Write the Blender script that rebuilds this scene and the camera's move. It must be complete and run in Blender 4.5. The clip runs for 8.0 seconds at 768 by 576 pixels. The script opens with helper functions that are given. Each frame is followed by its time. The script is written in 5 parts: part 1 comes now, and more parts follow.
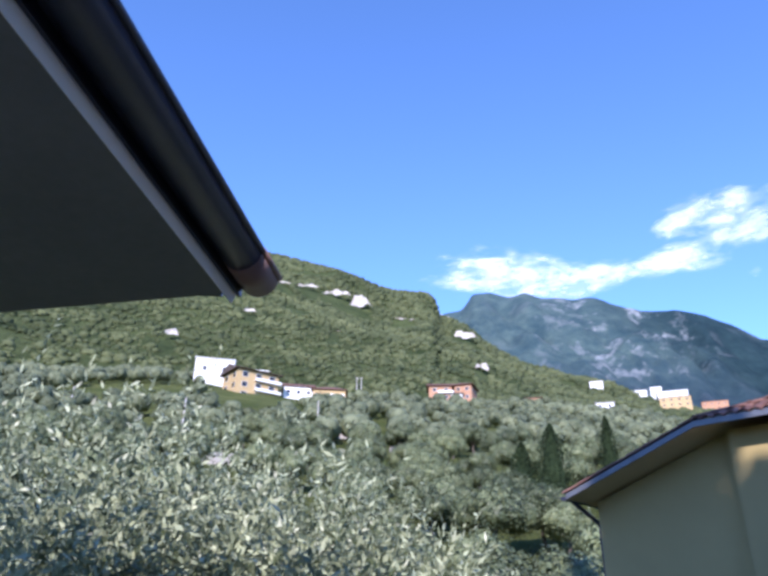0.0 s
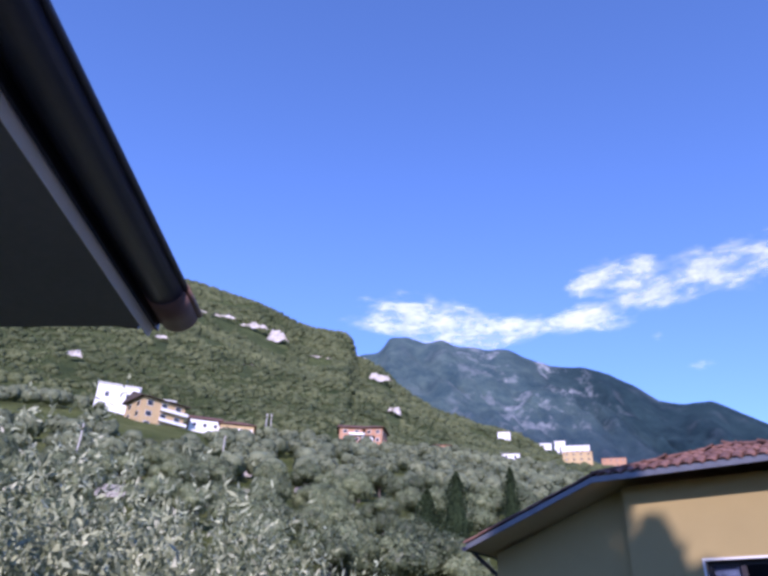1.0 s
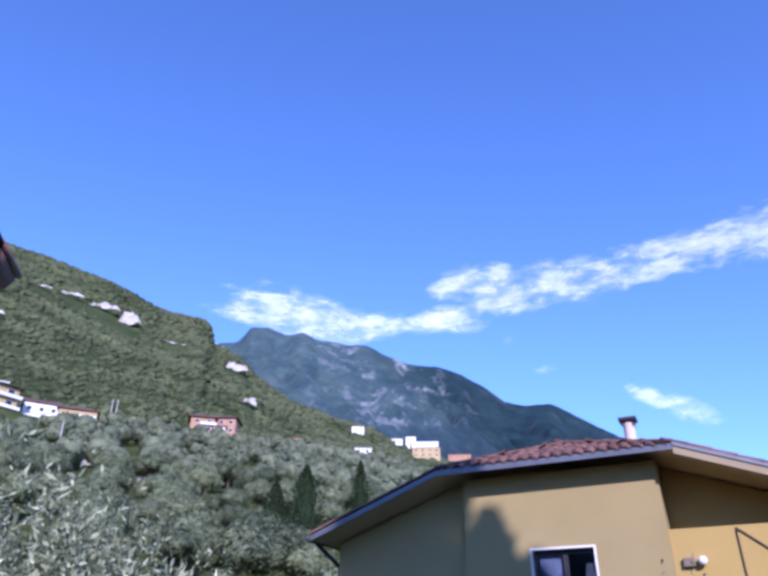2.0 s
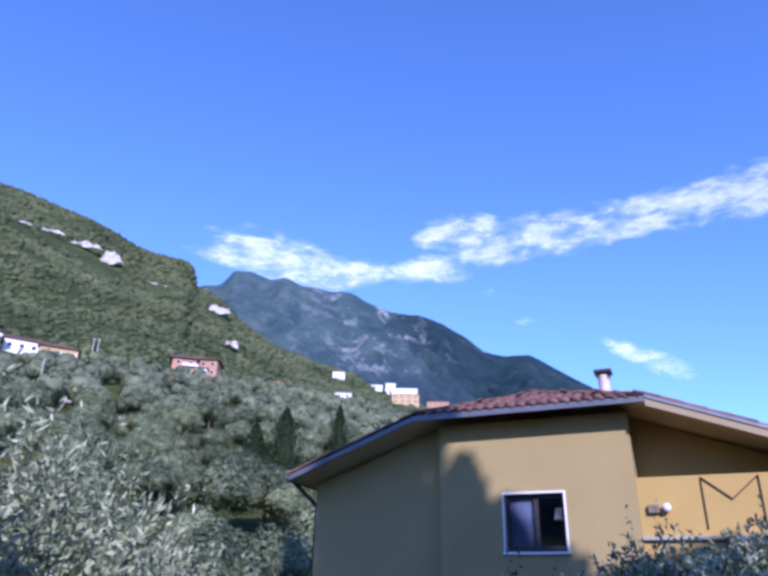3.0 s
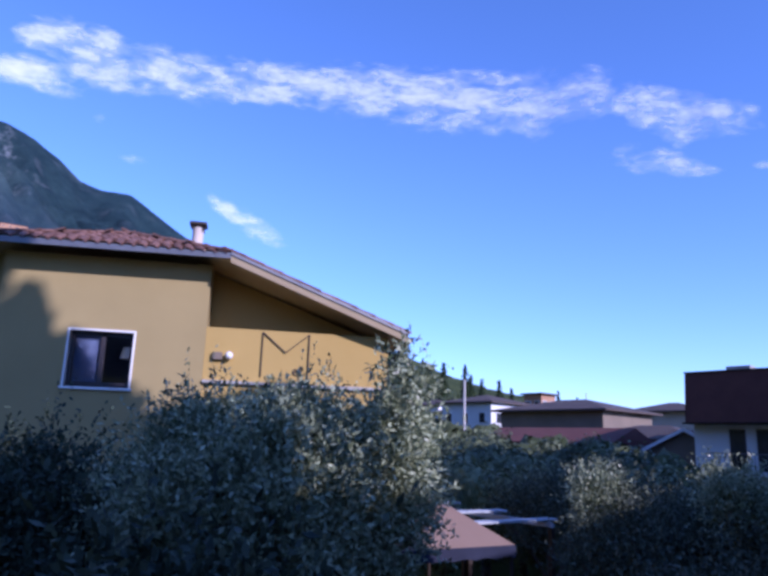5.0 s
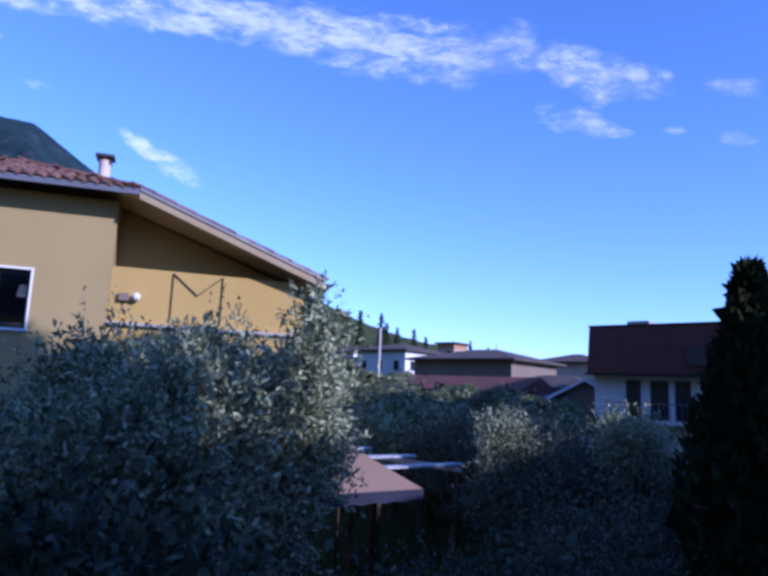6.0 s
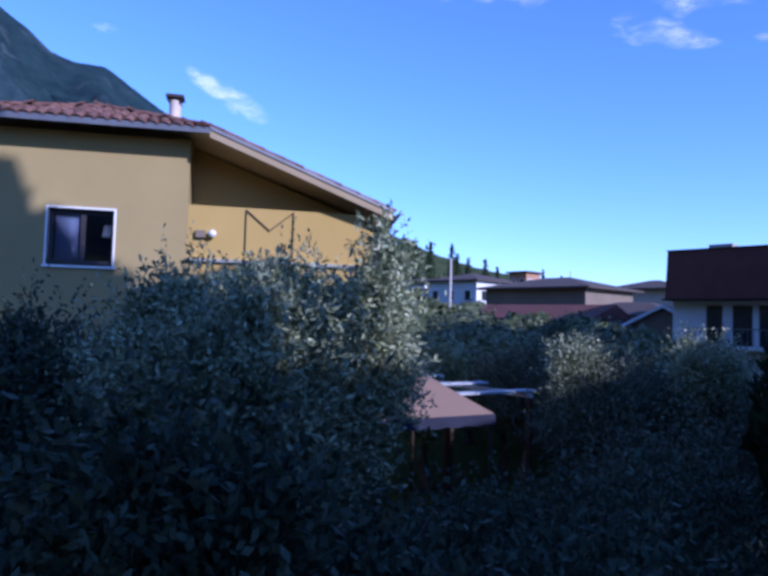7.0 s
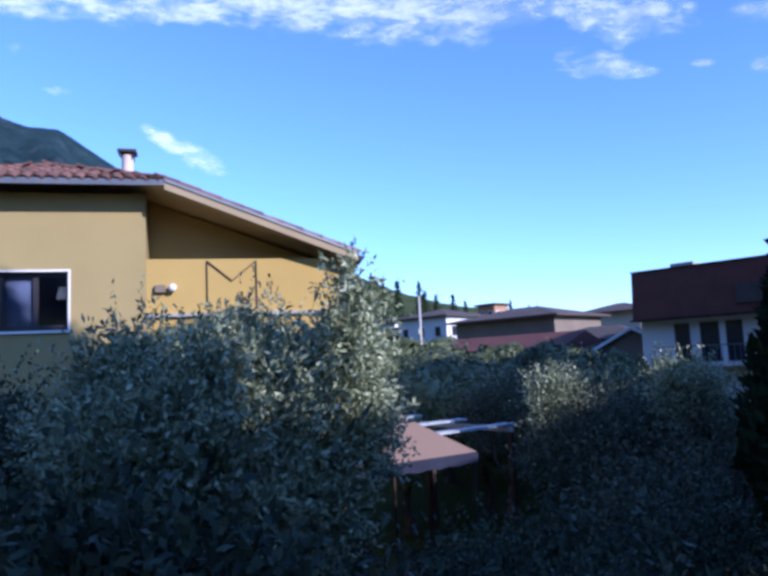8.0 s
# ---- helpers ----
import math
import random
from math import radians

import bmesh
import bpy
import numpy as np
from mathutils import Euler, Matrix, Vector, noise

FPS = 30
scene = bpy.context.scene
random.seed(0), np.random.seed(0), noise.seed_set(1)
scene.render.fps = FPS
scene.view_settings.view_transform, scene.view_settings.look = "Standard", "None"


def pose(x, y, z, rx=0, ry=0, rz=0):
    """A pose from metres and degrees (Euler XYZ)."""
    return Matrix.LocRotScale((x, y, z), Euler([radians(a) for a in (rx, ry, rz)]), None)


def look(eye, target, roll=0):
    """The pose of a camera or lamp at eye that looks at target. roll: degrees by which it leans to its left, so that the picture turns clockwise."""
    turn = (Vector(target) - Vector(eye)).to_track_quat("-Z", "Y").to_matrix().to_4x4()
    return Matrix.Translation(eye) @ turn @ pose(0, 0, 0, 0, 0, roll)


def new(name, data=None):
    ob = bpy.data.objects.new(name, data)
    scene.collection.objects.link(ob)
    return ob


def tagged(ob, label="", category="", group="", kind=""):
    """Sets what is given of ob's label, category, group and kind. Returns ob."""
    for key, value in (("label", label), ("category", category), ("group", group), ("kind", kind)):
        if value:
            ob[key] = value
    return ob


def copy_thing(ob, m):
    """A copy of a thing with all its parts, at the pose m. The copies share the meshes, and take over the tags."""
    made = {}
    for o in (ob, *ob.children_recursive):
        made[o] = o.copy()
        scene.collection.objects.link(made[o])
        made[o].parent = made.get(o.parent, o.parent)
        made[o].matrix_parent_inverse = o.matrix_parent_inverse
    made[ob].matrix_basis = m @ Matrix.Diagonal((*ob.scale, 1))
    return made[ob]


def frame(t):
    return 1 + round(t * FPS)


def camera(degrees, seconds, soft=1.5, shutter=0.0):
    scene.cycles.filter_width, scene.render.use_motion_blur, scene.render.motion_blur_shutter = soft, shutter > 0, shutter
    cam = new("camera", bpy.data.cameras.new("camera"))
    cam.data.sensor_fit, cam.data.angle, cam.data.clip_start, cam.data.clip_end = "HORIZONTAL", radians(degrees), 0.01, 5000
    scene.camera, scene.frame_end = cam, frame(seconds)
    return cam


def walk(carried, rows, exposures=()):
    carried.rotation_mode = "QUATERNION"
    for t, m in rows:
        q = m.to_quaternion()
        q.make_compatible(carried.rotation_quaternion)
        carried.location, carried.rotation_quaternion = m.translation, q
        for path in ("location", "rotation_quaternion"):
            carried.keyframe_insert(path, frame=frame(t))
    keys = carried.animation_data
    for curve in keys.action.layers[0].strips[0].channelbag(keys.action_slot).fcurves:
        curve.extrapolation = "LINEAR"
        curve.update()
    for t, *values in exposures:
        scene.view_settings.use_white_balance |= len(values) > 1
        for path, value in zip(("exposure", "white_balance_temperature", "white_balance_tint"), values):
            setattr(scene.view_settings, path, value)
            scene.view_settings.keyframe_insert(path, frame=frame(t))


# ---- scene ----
cam = camera(58.86, 8.0, soft=3.3)
PATH = [
    (0.0, pose(-0.187, -0.002, 5.030, 115.69, -1.00, -2.02)),
    (0.5, pose(-0.193, -0.022, 5.026, 116.62, -1.18, -4.44)),
    (1.0, pose(-0.193, -0.070, 5.025, 119.24, -1.97, -10.06)),
    (1.5, pose(-0.150, -0.038, 5.038, 119.39, 0.57, -18.30)),
    (2.8, pose(-0.114, -0.016, 4.963, 115.70, -1.03, -23.44)),
    (3.0, pose(-0.109, -0.025, 5.001, 114.52, -1.10, -23.97)),
    (3.5, pose(-0.054, -0.021, 5.017, 114.43, -0.59, -33.57)),
    (4.0, pose(-0.050, -0.007, 4.994, 112.65, 0.74, -44.00)),
    (4.5, pose(-0.076, 0.016, 5.012, 106.45, 0.06, -47.55)),
    (5.0, pose(-0.024, -0.016, 4.982, 102.97, -1.88, -58.42)),
    (5.2, pose(-0.103, 0.019, 5.014, 102.13, -2.23, -62.93)),
    (6.3, pose(0.209, 0.059, 4.984, 97.78, -3.22, -64.98)),
    (6.5, pose(0.187, 0.043, 4.970, 97.34, -2.65, -59.91)),
    (7.0, pose(0.078, -0.013, 4.971, 92.86, -1.68, -59.44)),
    (7.5, pose(0.085, -0.006, 5.006, 94.50, -0.47, -59.92)),
    (7.9, pose(0.249, 0.076, 4.992, 95.32, 2.41, -64.92)),
    (8.0, pose(0.325, 0.132, 4.990, 96.31, 2.71, -61.75)),
]
walk(cam, PATH, [(0.0, 1.25, 5350, 27), (1.0, 0.88, 5350, 42), (1.5, 0.9, 5100, 38), (3.5, 0.85, 4950, 40), (5.0, 0.65, 4950, 42), (6.5, 0.62, 4700, 37), (7.0, 0.62, 4700, 36), (8.0, 0.95, 5000, 28)])

# ---- light ----
SUN_AZ, SUN_EL = 192.0, 26.0          # degrees clockwise from +y, degrees up
world = bpy.data.worlds.new("sky")
scene.world = world
world.use_nodes = True
wn = world.node_tree
sky = wn.nodes.new("ShaderNodeTexSky")
sky.sky_type = 'NISHITA'
sky.sun_disc = False
sky.sun_elevation, sky.sun_rotation = radians(SUN_EL), radians(SUN_AZ)
sky.altitude, sky.air_density, sky.dust_density, sky.ozone_density = 200, 1.0, 0.1, 5.0
wn.links.new(sky.outputs[0], wn.nodes["Background"].inputs[0])
wn.nodes["Background"].inputs[1].default_value = 0.135
sun = new("sun", bpy.data.lights.new("sun", "SUN"))
sun.data.energy, sun.data.angle, sun.data.color = 3.2, radians(0.6), (1.0, 0.87, 0.68)
sdir = Vector((math.sin(radians(SUN_AZ)) * math.cos(radians(SUN_EL)), math.cos(radians(SUN_AZ)) * math.cos(radians(SUN_EL)), math.sin(radians(SUN_EL))))
sun.matrix_world = look(sdir * 50, (0, 0, 0))


# ---- materials ----
def surface(name, low, high, scale=3.0, rough=0.8, bump=0.2, fine=40.0, vary=0.0, metal=0.0, island=0.0, translucent=0.0, coat=0.0, spec=0.5):
    """Two-scale noise between two colours, fine relief; vary: spread by object, island: spread by piece."""
    m = bpy.data.materials.new(name)
    m.use_nodes = True
    t = m.node_tree
    b = t.nodes["Principled BSDF"]
    link = t.links.new
    co = t.nodes.new("ShaderNodeTexCoord")
    n1 = t.nodes.new("ShaderNodeTexNoise")
    n1.inputs["Scale"].default_value, n1.inputs["Detail"].default_value, n1.inputs["Roughness"].default_value = scale, 5, 0.6
    n2 = t.nodes.new("ShaderNodeTexNoise")
    n2.inputs["Scale"].default_value, n2.inputs["Detail"].default_value = fine, 4
    link(co.outputs["Object"], n1.inputs["Vector"])
    link(co.outputs["Object"], n2.inputs["Vector"])
    mx = t.nodes.new("ShaderNodeMath")
    mx.operation = 'MULTIPLY_ADD'
    link(n2.outputs[0], mx.inputs[0])
    mx.inputs[1].default_value = 0.45
    add = t.nodes.new("ShaderNodeMath")
    add.operation = 'MULTIPLY_ADD'
    link(n1.outputs[0], add.inputs[0])
    add.inputs[1].default_value, add.inputs[2].default_value = 1.5, -0.5
    link(add.outputs[0], mx.inputs[2])
    last = mx.outputs[0]
    for amount, kind in ((vary, "object"), (island, "island")):
        if amount:
            src = t.nodes.new("ShaderNodeObjectInfo" if kind == "object" else "ShaderNodeNewGeometry")
            v = t.nodes.new("ShaderNodeMath")
            v.operation = 'MULTIPLY_ADD'
            link(src.outputs["Random" if kind == "object" else "Random Per Island"], v.inputs[0])
            v.inputs[1].default_value = amount
            w = t.nodes.new("ShaderNodeMath")
            w.operation = 'SUBTRACT'
            link(last, w.inputs[0])
            w.inputs[1].default_value = amount * 0.5
            link(w.outputs[0], v.inputs[2])
            last = v.outputs[0]
    ramp = t.nodes.new("ShaderNodeValToRGB")
    ramp.color_ramp.elements[0].color, ramp.color_ramp.elements[1].color = (*low, 1), (*high, 1)
    ramp.color_ramp.elements[0].position, ramp.color_ramp.elements[1].position = 0.1, 0.9
    link(last, ramp.inputs[0])
    link(ramp.outputs[0], b.inputs["Base Color"])
    b.inputs["Roughness"].default_value, b.inputs["Metallic"].default_value = rough, metal
    b.inputs["Coat Weight"].default_value, b.inputs["Specular IOR Level"].default_value = coat, spec
    if bump:
        bp = t.nodes.new("ShaderNodeBump")
        bp.inputs["Strength"].default_value, bp.inputs["Distance"].default_value = bump, 0.6 / fine
        link(n2.outputs[0], bp.inputs["Height"])
        link(bp.outputs[0], b.inputs["Normal"])
    if translucent:
        tr = t.nodes.new("ShaderNodeBsdfTranslucent")
        link(ramp.outputs[0], tr.inputs[0])
        ms = t.nodes.new("ShaderNodeMixShader")
        ms.inputs[0].default_value = translucent
        link(b.outputs[0], ms.inputs[1])
        link(tr.outputs[0], ms.inputs[2])
        link(ms.outputs[0], t.nodes["Material Output"].inputs[0])
    return m


M_OCHRE = surface("ochre_render", (0.322, 0.254, 0.108), (0.385, 0.304, 0.132), 0.7, 0.92, 0.12, 60)
M_ORANGE = surface("warm_ochre_render", (0.43, 0.30, 0.088), (0.49, 0.345, 0.11), 0.7, 0.92, 0.12, 60)
M_SOFFIT = surface("painted_soffit", (0.62, 0.50, 0.33), (0.70, 0.58, 0.40), 1.2, 0.85, 0.08, 50)
M_TILE = surface("clay_tile", (0.105, 0.050, 0.036), (0.24, 0.125, 0.09), 5, 0.88, 0.3, 60, vary=0.7)
M_TILES = surface("clay_tiles", (0.08, 0.038, 0.027), (0.185, 0.098, 0.07), 5, 0.85, 0.3, 60, island=0.7)
M_FASCIA = surface("grey_metal_flashing", (0.13, 0.135, 0.15), (0.2, 0.205, 0.22), 3, 0.45, 0.05, 30, metal=0.5)
M_WHITE = surface("white_paint", (0.72, 0.72, 0.70), (0.84, 0.83, 0.81), 1.5, 0.6, 0.05, 40)
M_DARKWOOD = surface("dark_stained_wood", (0.016, 0.013, 0.016), (0.04, 0.031, 0.034), 6, 0.5, 0.15, 60)
M_IRON = surface("dark_iron", (0.03, 0.022, 0.018), (0.07, 0.05, 0.04), 8, 0.55, 0.1, 80, metal=0.4)
M_CURTAIN = surface("blue_blind", (0.05, 0.068, 0.14), (0.065, 0.085, 0.165), 2, 0.8, 0.1, 30)
M_ROOMDARK = surface("dark_room_wall", (0.05, 0.045, 0.05), (0.09, 0.08, 0.08), 2, 0.9, 0.05, 20)
M_GUTTER = surface("brown_painted_gutter", (0.035, 0.036, 0.06), (0.06, 0.06, 0.095), 4, 0.3, 0.04, 40, metal=0.4)
M_BOARD = surface("grey_painted_boards", (0.17, 0.183, 0.186), (0.24, 0.247, 0.248), 1.5, 0.8, 0.1, 30)
M_TRIM = surface("white_trim_strip", (0.78, 0.80, 0.84), (0.86, 0.88, 0.9), 4, 0.35, 0.02, 40)
M_PLASTER = surface("pale_plaster", (0.42, 0.38, 0.32), (0.52, 0.47, 0.40), 0.8, 0.92, 0.12, 50)
M_CHIM = surface("chimney_render", (0.55, 0.47, 0.40), (0.72, 0.62, 0.54), 3, 0.9, 0.15, 40)
M_BARK = surface("olive_bark", (0.06, 0.05, 0.04), (0.17, 0.145, 0.12), 6, 0.95, 0.7, 18)
M_LEAF = surface("olive_leaf", (0.10, 0.128, 0.062), (0.49, 0.545, 0.345), 1.2, 0.4, 0.0, 20, island=0.9, translucent=0.2)
# same olive leaf, darkened to carry the garden's shade
M_LEAF_SHADE = surface("olive_leaf_shaded", (0.035, 0.048, 0.028), (0.16, 0.185, 0.12), 1.2, 0.7, 0.0, 20, island=0.9, translucent=0.2)
M_OLIVE = surface("olive_crown", (0.048, 0.066, 0.028), (0.235, 0.275, 0.13), 0.5, 0.55, 0.0, 6, vary=0.5, island=0.6, translucent=0.15)
M_OLIVE_FAR = surface("olive_crown_far", (0.045, 0.06, 0.026), (0.19, 0.215, 0.11), 0.03, 0.7, 0.0, 0.5, island=0.3)
M_WOOD_FAR = surface("forest_crowns", (0.022, 0.036, 0.011), (0.134, 0.152, 0.064), 0.024, 0.85, 0.0, 0.12, island=0.16, spec=0.3)
M_CYPRESS = surface("cypress_needles", (0.010, 0.018, 0.008), (0.034, 0.052, 0.022), 0.8, 0.95, 0.0, 10, island=0.6, spec=0.1)
# evergreen leaf, darkened further to carry deep shade
M_SHRUB = surface("dark_shaded_leaf", (0.019, 0.031, 0.020), (0.086, 0.116, 0.072), 0.8, 0.6, 0.0, 12, island=0.7, translucent=0.1, spec=0.25)
M_CANVAS = surface("faded_pink_canvas", (0.235, 0.158, 0.115), (0.29, 0.20, 0.15), 1.0, 0.9, 0.15, 80, translucent=0.15)
M_GREYWOOD = surface("weathered_beam", (0.34, 0.37, 0.40), (0.50, 0.53, 0.56), 4, 0.7, 0.2, 40)
M_REDROOF = surface("red_brown_roofing", (0.10, 0.036, 0.028), (0.16, 0.058, 0.042), 0.8, 0.85, 0.3, 12)
M_GREYROOF = surface("old_grey_brown_tiles", (0.058, 0.044, 0.038), (0.118, 0.09, 0.076), 0.6, 0.9, 0.3, 8)
M_SALMON = surface("salmon_render", (0.38, 0.205, 0.115), (0.46, 0.265, 0.16), 0.5, 0.9, 0.1, 20)
M_YELLOW = surface("yellow_render", (0.44, 0.32, 0.15), (0.51, 0.38, 0.2), 0.5, 0.9, 0.1, 20)
M_BROWNWALL = surface("brown_render", (0.18, 0.142, 0.105), (0.25, 0.20, 0.15), 0.5, 0.9, 0.1, 20)
M_WHITEWALL = surface("white_render", (0.70, 0.70, 0.68), (0.80, 0.80, 0.78), 0.5, 0.9, 0.1, 20)
M_CONCRETE = surface("concrete", (0.30, 0.29, 0.27), (0.42, 0.41, 0.38), 1.0, 0.9, 0.2, 30)
M_DRYSTONE = surface("dry_stone", (0.32, 0.30, 0.26), (0.5, 0.47, 0.42), 1.5, 0.95, 0.6, 10)
M_GLASSDARK = surface("dark_pane", (0.02, 0.022, 0.028), (0.04, 0.045, 0.055), 2, 0.08, 0.0, 10)
M_POLE = surface("pale_pole", (0.42, 0.40, 0.37), (0.55, 0.53, 0.5), 3, 0.8, 0.1, 20)
M_GLOBE = surface("white_lamp_glass", (0.75, 0.75, 0.74), (0.85, 0.85, 0.84), 3, 0.2, 0.0, 20)


def glass_material():
    m = bpy.data.materials.new("window_glass")
    m.use_nodes = True
    b = m.node_tree.nodes["Principled BSDF"]
    b.inputs["Transmission Weight"].default_value = 1.0
    b.inputs["Roughness"].default_value, b.inputs["IOR"].default_value = 0.02, 1.45
    b.inputs["Base Color"].default_value = (0.9, 0.93, 0.95, 1)
    return m


M_GLASS = glass_material()


def ground_material():
    """Meadow, scrub and, on steep high ground, pale limestone; the far colours carry haze."""
    m = bpy.data.materials.new("hillside_ground")
    m.use_nodes = True
    t = m.node_tree
    b = t.nodes["Principled BSDF"]
    link = t.links.new
    co = t.nodes.new("ShaderNodeTexCoord")

    def noise_node(scale, detail=6, rough=0.6):
        n = t.nodes.new("ShaderNodeTexNoise")
        n.inputs["Scale"].default_value, n.inputs["Detail"].default_value, n.inputs["Roughness"].default_value = scale, detail, rough
        link(co.outputs["Object"], n.inputs["Vector"])
        return n

    def ramp(src, p0, c0, p1, c1):
        r = t.nodes.new("ShaderNodeValToRGB")
        r.color_ramp.elements[0].position, r.color_ramp.elements[1].position = p0, p1
        r.color_ramp.elements[0].color, r.color_ramp.elements[1].color = (*c0, 1), (*c1, 1)
        link(src, r.inputs[0])
        return r

    def mix(fac, a, c):
        x = t.nodes.new("ShaderNodeMix")
        x.data_type = 'RGBA'
        link(fac, x.inputs[0])
        link(a, x.inputs[6])
        link(c, x.inputs[7])
        return x.outputs[2]

    meadow = ramp(noise_node(0.08).outputs[0], 0.3, (0.07, 0.095, 0.02), 0.7, (0.17, 0.19, 0.06))
    forest = ramp(noise_node(0.02, 10, 0.75).outputs[0], 0.35, (0.036, 0.054, 0.017), 0.7, (0.11, 0.135, 0.048))
    # distance haze is mixed into the far slope and rock colours as blue
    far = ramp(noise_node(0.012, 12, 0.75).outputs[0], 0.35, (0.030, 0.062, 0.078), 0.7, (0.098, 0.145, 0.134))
    rock = ramp(noise_node(0.03, 8).outputs[0], 0.3, (0.15, 0.17, 0.19), 0.75, (0.46, 0.48, 0.49))
    sep = t.nodes.new("ShaderNodeSeparateXYZ")
    link(co.outputs["Object"], sep.inputs[0])
    ln = t.nodes.new("ShaderNodeVectorMath")
    ln.operation = 'LENGTH'
    link(co.outputs["Object"], ln.inputs[0])

    def step(src, a, c):
        r = t.nodes.new("ShaderNodeMapRange")
        r.inputs[1].default_value, r.inputs[2].default_value = a, c
        link(src, r.inputs[0])
        return r.outputs[0]

    # limestone faces run in slanting ribs on the high slopes
    mp = t.nodes.new("ShaderNodeMapping")
    mp.inputs["Rotation"].default_value = (0.0, 0.5, 0.3)
    mp.inputs["Scale"].default_value = (1.0, 1.0, 0.32)
    link(co.outputs["Object"], mp.inputs[0])
    ribs = t.nodes.new("ShaderNodeTexNoise")
    ribs.inputs["Scale"].default_value, ribs.inputs["Detail"].default_value, ribs.inputs["Roughness"].default_value = 0.009, 10, 0.7
    link(mp.outputs[0], ribs.inputs["Vector"])
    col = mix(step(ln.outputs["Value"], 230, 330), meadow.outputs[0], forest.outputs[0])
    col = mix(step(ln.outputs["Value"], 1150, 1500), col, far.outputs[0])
    high = t.nodes.new("ShaderNodeMath")
    high.operation = 'MULTIPLY'
    link(step(ribs.outputs[0], 0.53, 0.63), high.inputs[0])
    link(step(sep.outputs[2], 420, 720), high.inputs[1])
    soft = t.nodes.new("ShaderNodeMath")
    soft.operation = 'MULTIPLY'
    link(high.outputs[0], soft.inputs[0])
    soft.inputs[1].default_value = 0.8
    west = t.nodes.new("ShaderNodeMath")
    west.operation = 'MULTIPLY'
    link(soft.outputs[0], west.inputs[0])
    # bare rock mostly on the middle buttress, thin elsewhere
    ratio = t.nodes.new("ShaderNodeMath")
    ratio.operation = 'DIVIDE'
    link(sep.outputs[0], ratio.inputs[0])
    link(sep.outputs[1], ratio.inputs[1])
    mid = t.nodes.new("ShaderNodeMath")
    mid.operation = 'MULTIPLY'
    link(step(ratio.outputs[0], 0.25, 0.38), mid.inputs[0])
    link(step(ratio.outputs[0], 0.60, 0.46), mid.inputs[1])
    share = t.nodes.new("ShaderNodeMath")
    share.operation = 'MULTIPLY_ADD'
    link(mid.outputs[0], share.inputs[0])
    share.inputs[1].default_value, share.inputs[2].default_value = 0.85, 0.14
    link(share.outputs[0], west.inputs[1])
    # closed forest on the lower flank; shade and haze are in its colour
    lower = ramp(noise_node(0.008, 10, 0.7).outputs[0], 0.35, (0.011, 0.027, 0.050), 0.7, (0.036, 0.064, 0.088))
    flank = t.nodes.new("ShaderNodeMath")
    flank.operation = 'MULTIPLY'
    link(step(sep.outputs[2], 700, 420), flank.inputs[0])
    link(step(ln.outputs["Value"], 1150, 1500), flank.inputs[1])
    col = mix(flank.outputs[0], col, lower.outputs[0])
    # forest of the spur, its colour blued for haze as well
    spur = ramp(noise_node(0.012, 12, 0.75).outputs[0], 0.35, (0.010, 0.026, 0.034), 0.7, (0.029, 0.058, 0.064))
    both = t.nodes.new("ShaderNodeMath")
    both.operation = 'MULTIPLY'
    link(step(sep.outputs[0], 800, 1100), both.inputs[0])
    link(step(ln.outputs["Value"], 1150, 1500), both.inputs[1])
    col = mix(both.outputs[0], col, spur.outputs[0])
    col = mix(west.outputs[0], col, rock.outputs[0])
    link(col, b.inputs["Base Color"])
    b.inputs["Roughness"].default_value, b.inputs["Specular IOR Level"].default_value = 0.95, 0.12
    bp = t.nodes.new("ShaderNodeBump")
    bp.inputs["Strength"].default_value, bp.inputs["Distance"].default_value = 0.8, 12.0
    link(noise_node(0.03, 12, 0.75).outputs[0], bp.inputs["Height"])
    link(bp.outputs[0], b.inputs["Normal"])
    return m


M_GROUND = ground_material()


# ---- building helpers ----
def mesh_of(name, verts, faces, material, smooth=False):
    me = bpy.data.meshes.new(name)
    me.from_pydata(verts, [], faces)
    if smooth:
        me.polygons.foreach_set("use_smooth", [True] * len(me.polygons))
    me.materials.append(material)
    return me


def part(name, bm, material, parent=None, label="", smooth=False):
    """Links a bmesh or a mesh as one object under a thing or a part."""
    if isinstance(bm, bpy.types.Mesh):
        me = bm
    else:
        me = bpy.data.meshes.new(name)
        bm.normal_update()
        bm.to_mesh(me)
        bm.free()
        if smooth:
            me.polygons.foreach_set("use_smooth", [True] * len(me.polygons))
        me.materials.append(material)
    ob = new(name, me)
    ob.parent = parent
    if label:
        ob["label"] = label
    return ob


def box(bm, x0, x1, y0, y1, z0, z1, bevel=0.0):
    vs = [bm.verts.new((x, y, z)) for z in (z0, z1) for y in (y0, y1) for x in (x0, x1)]
    fs = [bm.faces.new([vs[i] for i in f]) for f in ((0, 2, 3, 1), (4, 5, 7, 6), (0, 1, 5, 4), (2, 6, 7, 3), (0, 4, 6, 2), (1, 3, 7, 5))]
    if bevel:
        edges = {e for f in fs for e in f.edges}
        bmesh.ops.bevel(bm, geom=list(edges), offset=bevel, segments=2, affect='EDGES', profile=0.5)
    return bm


def boxed(*a, bevel=0.0):
    return box(bmesh.new(), *a, bevel=bevel)


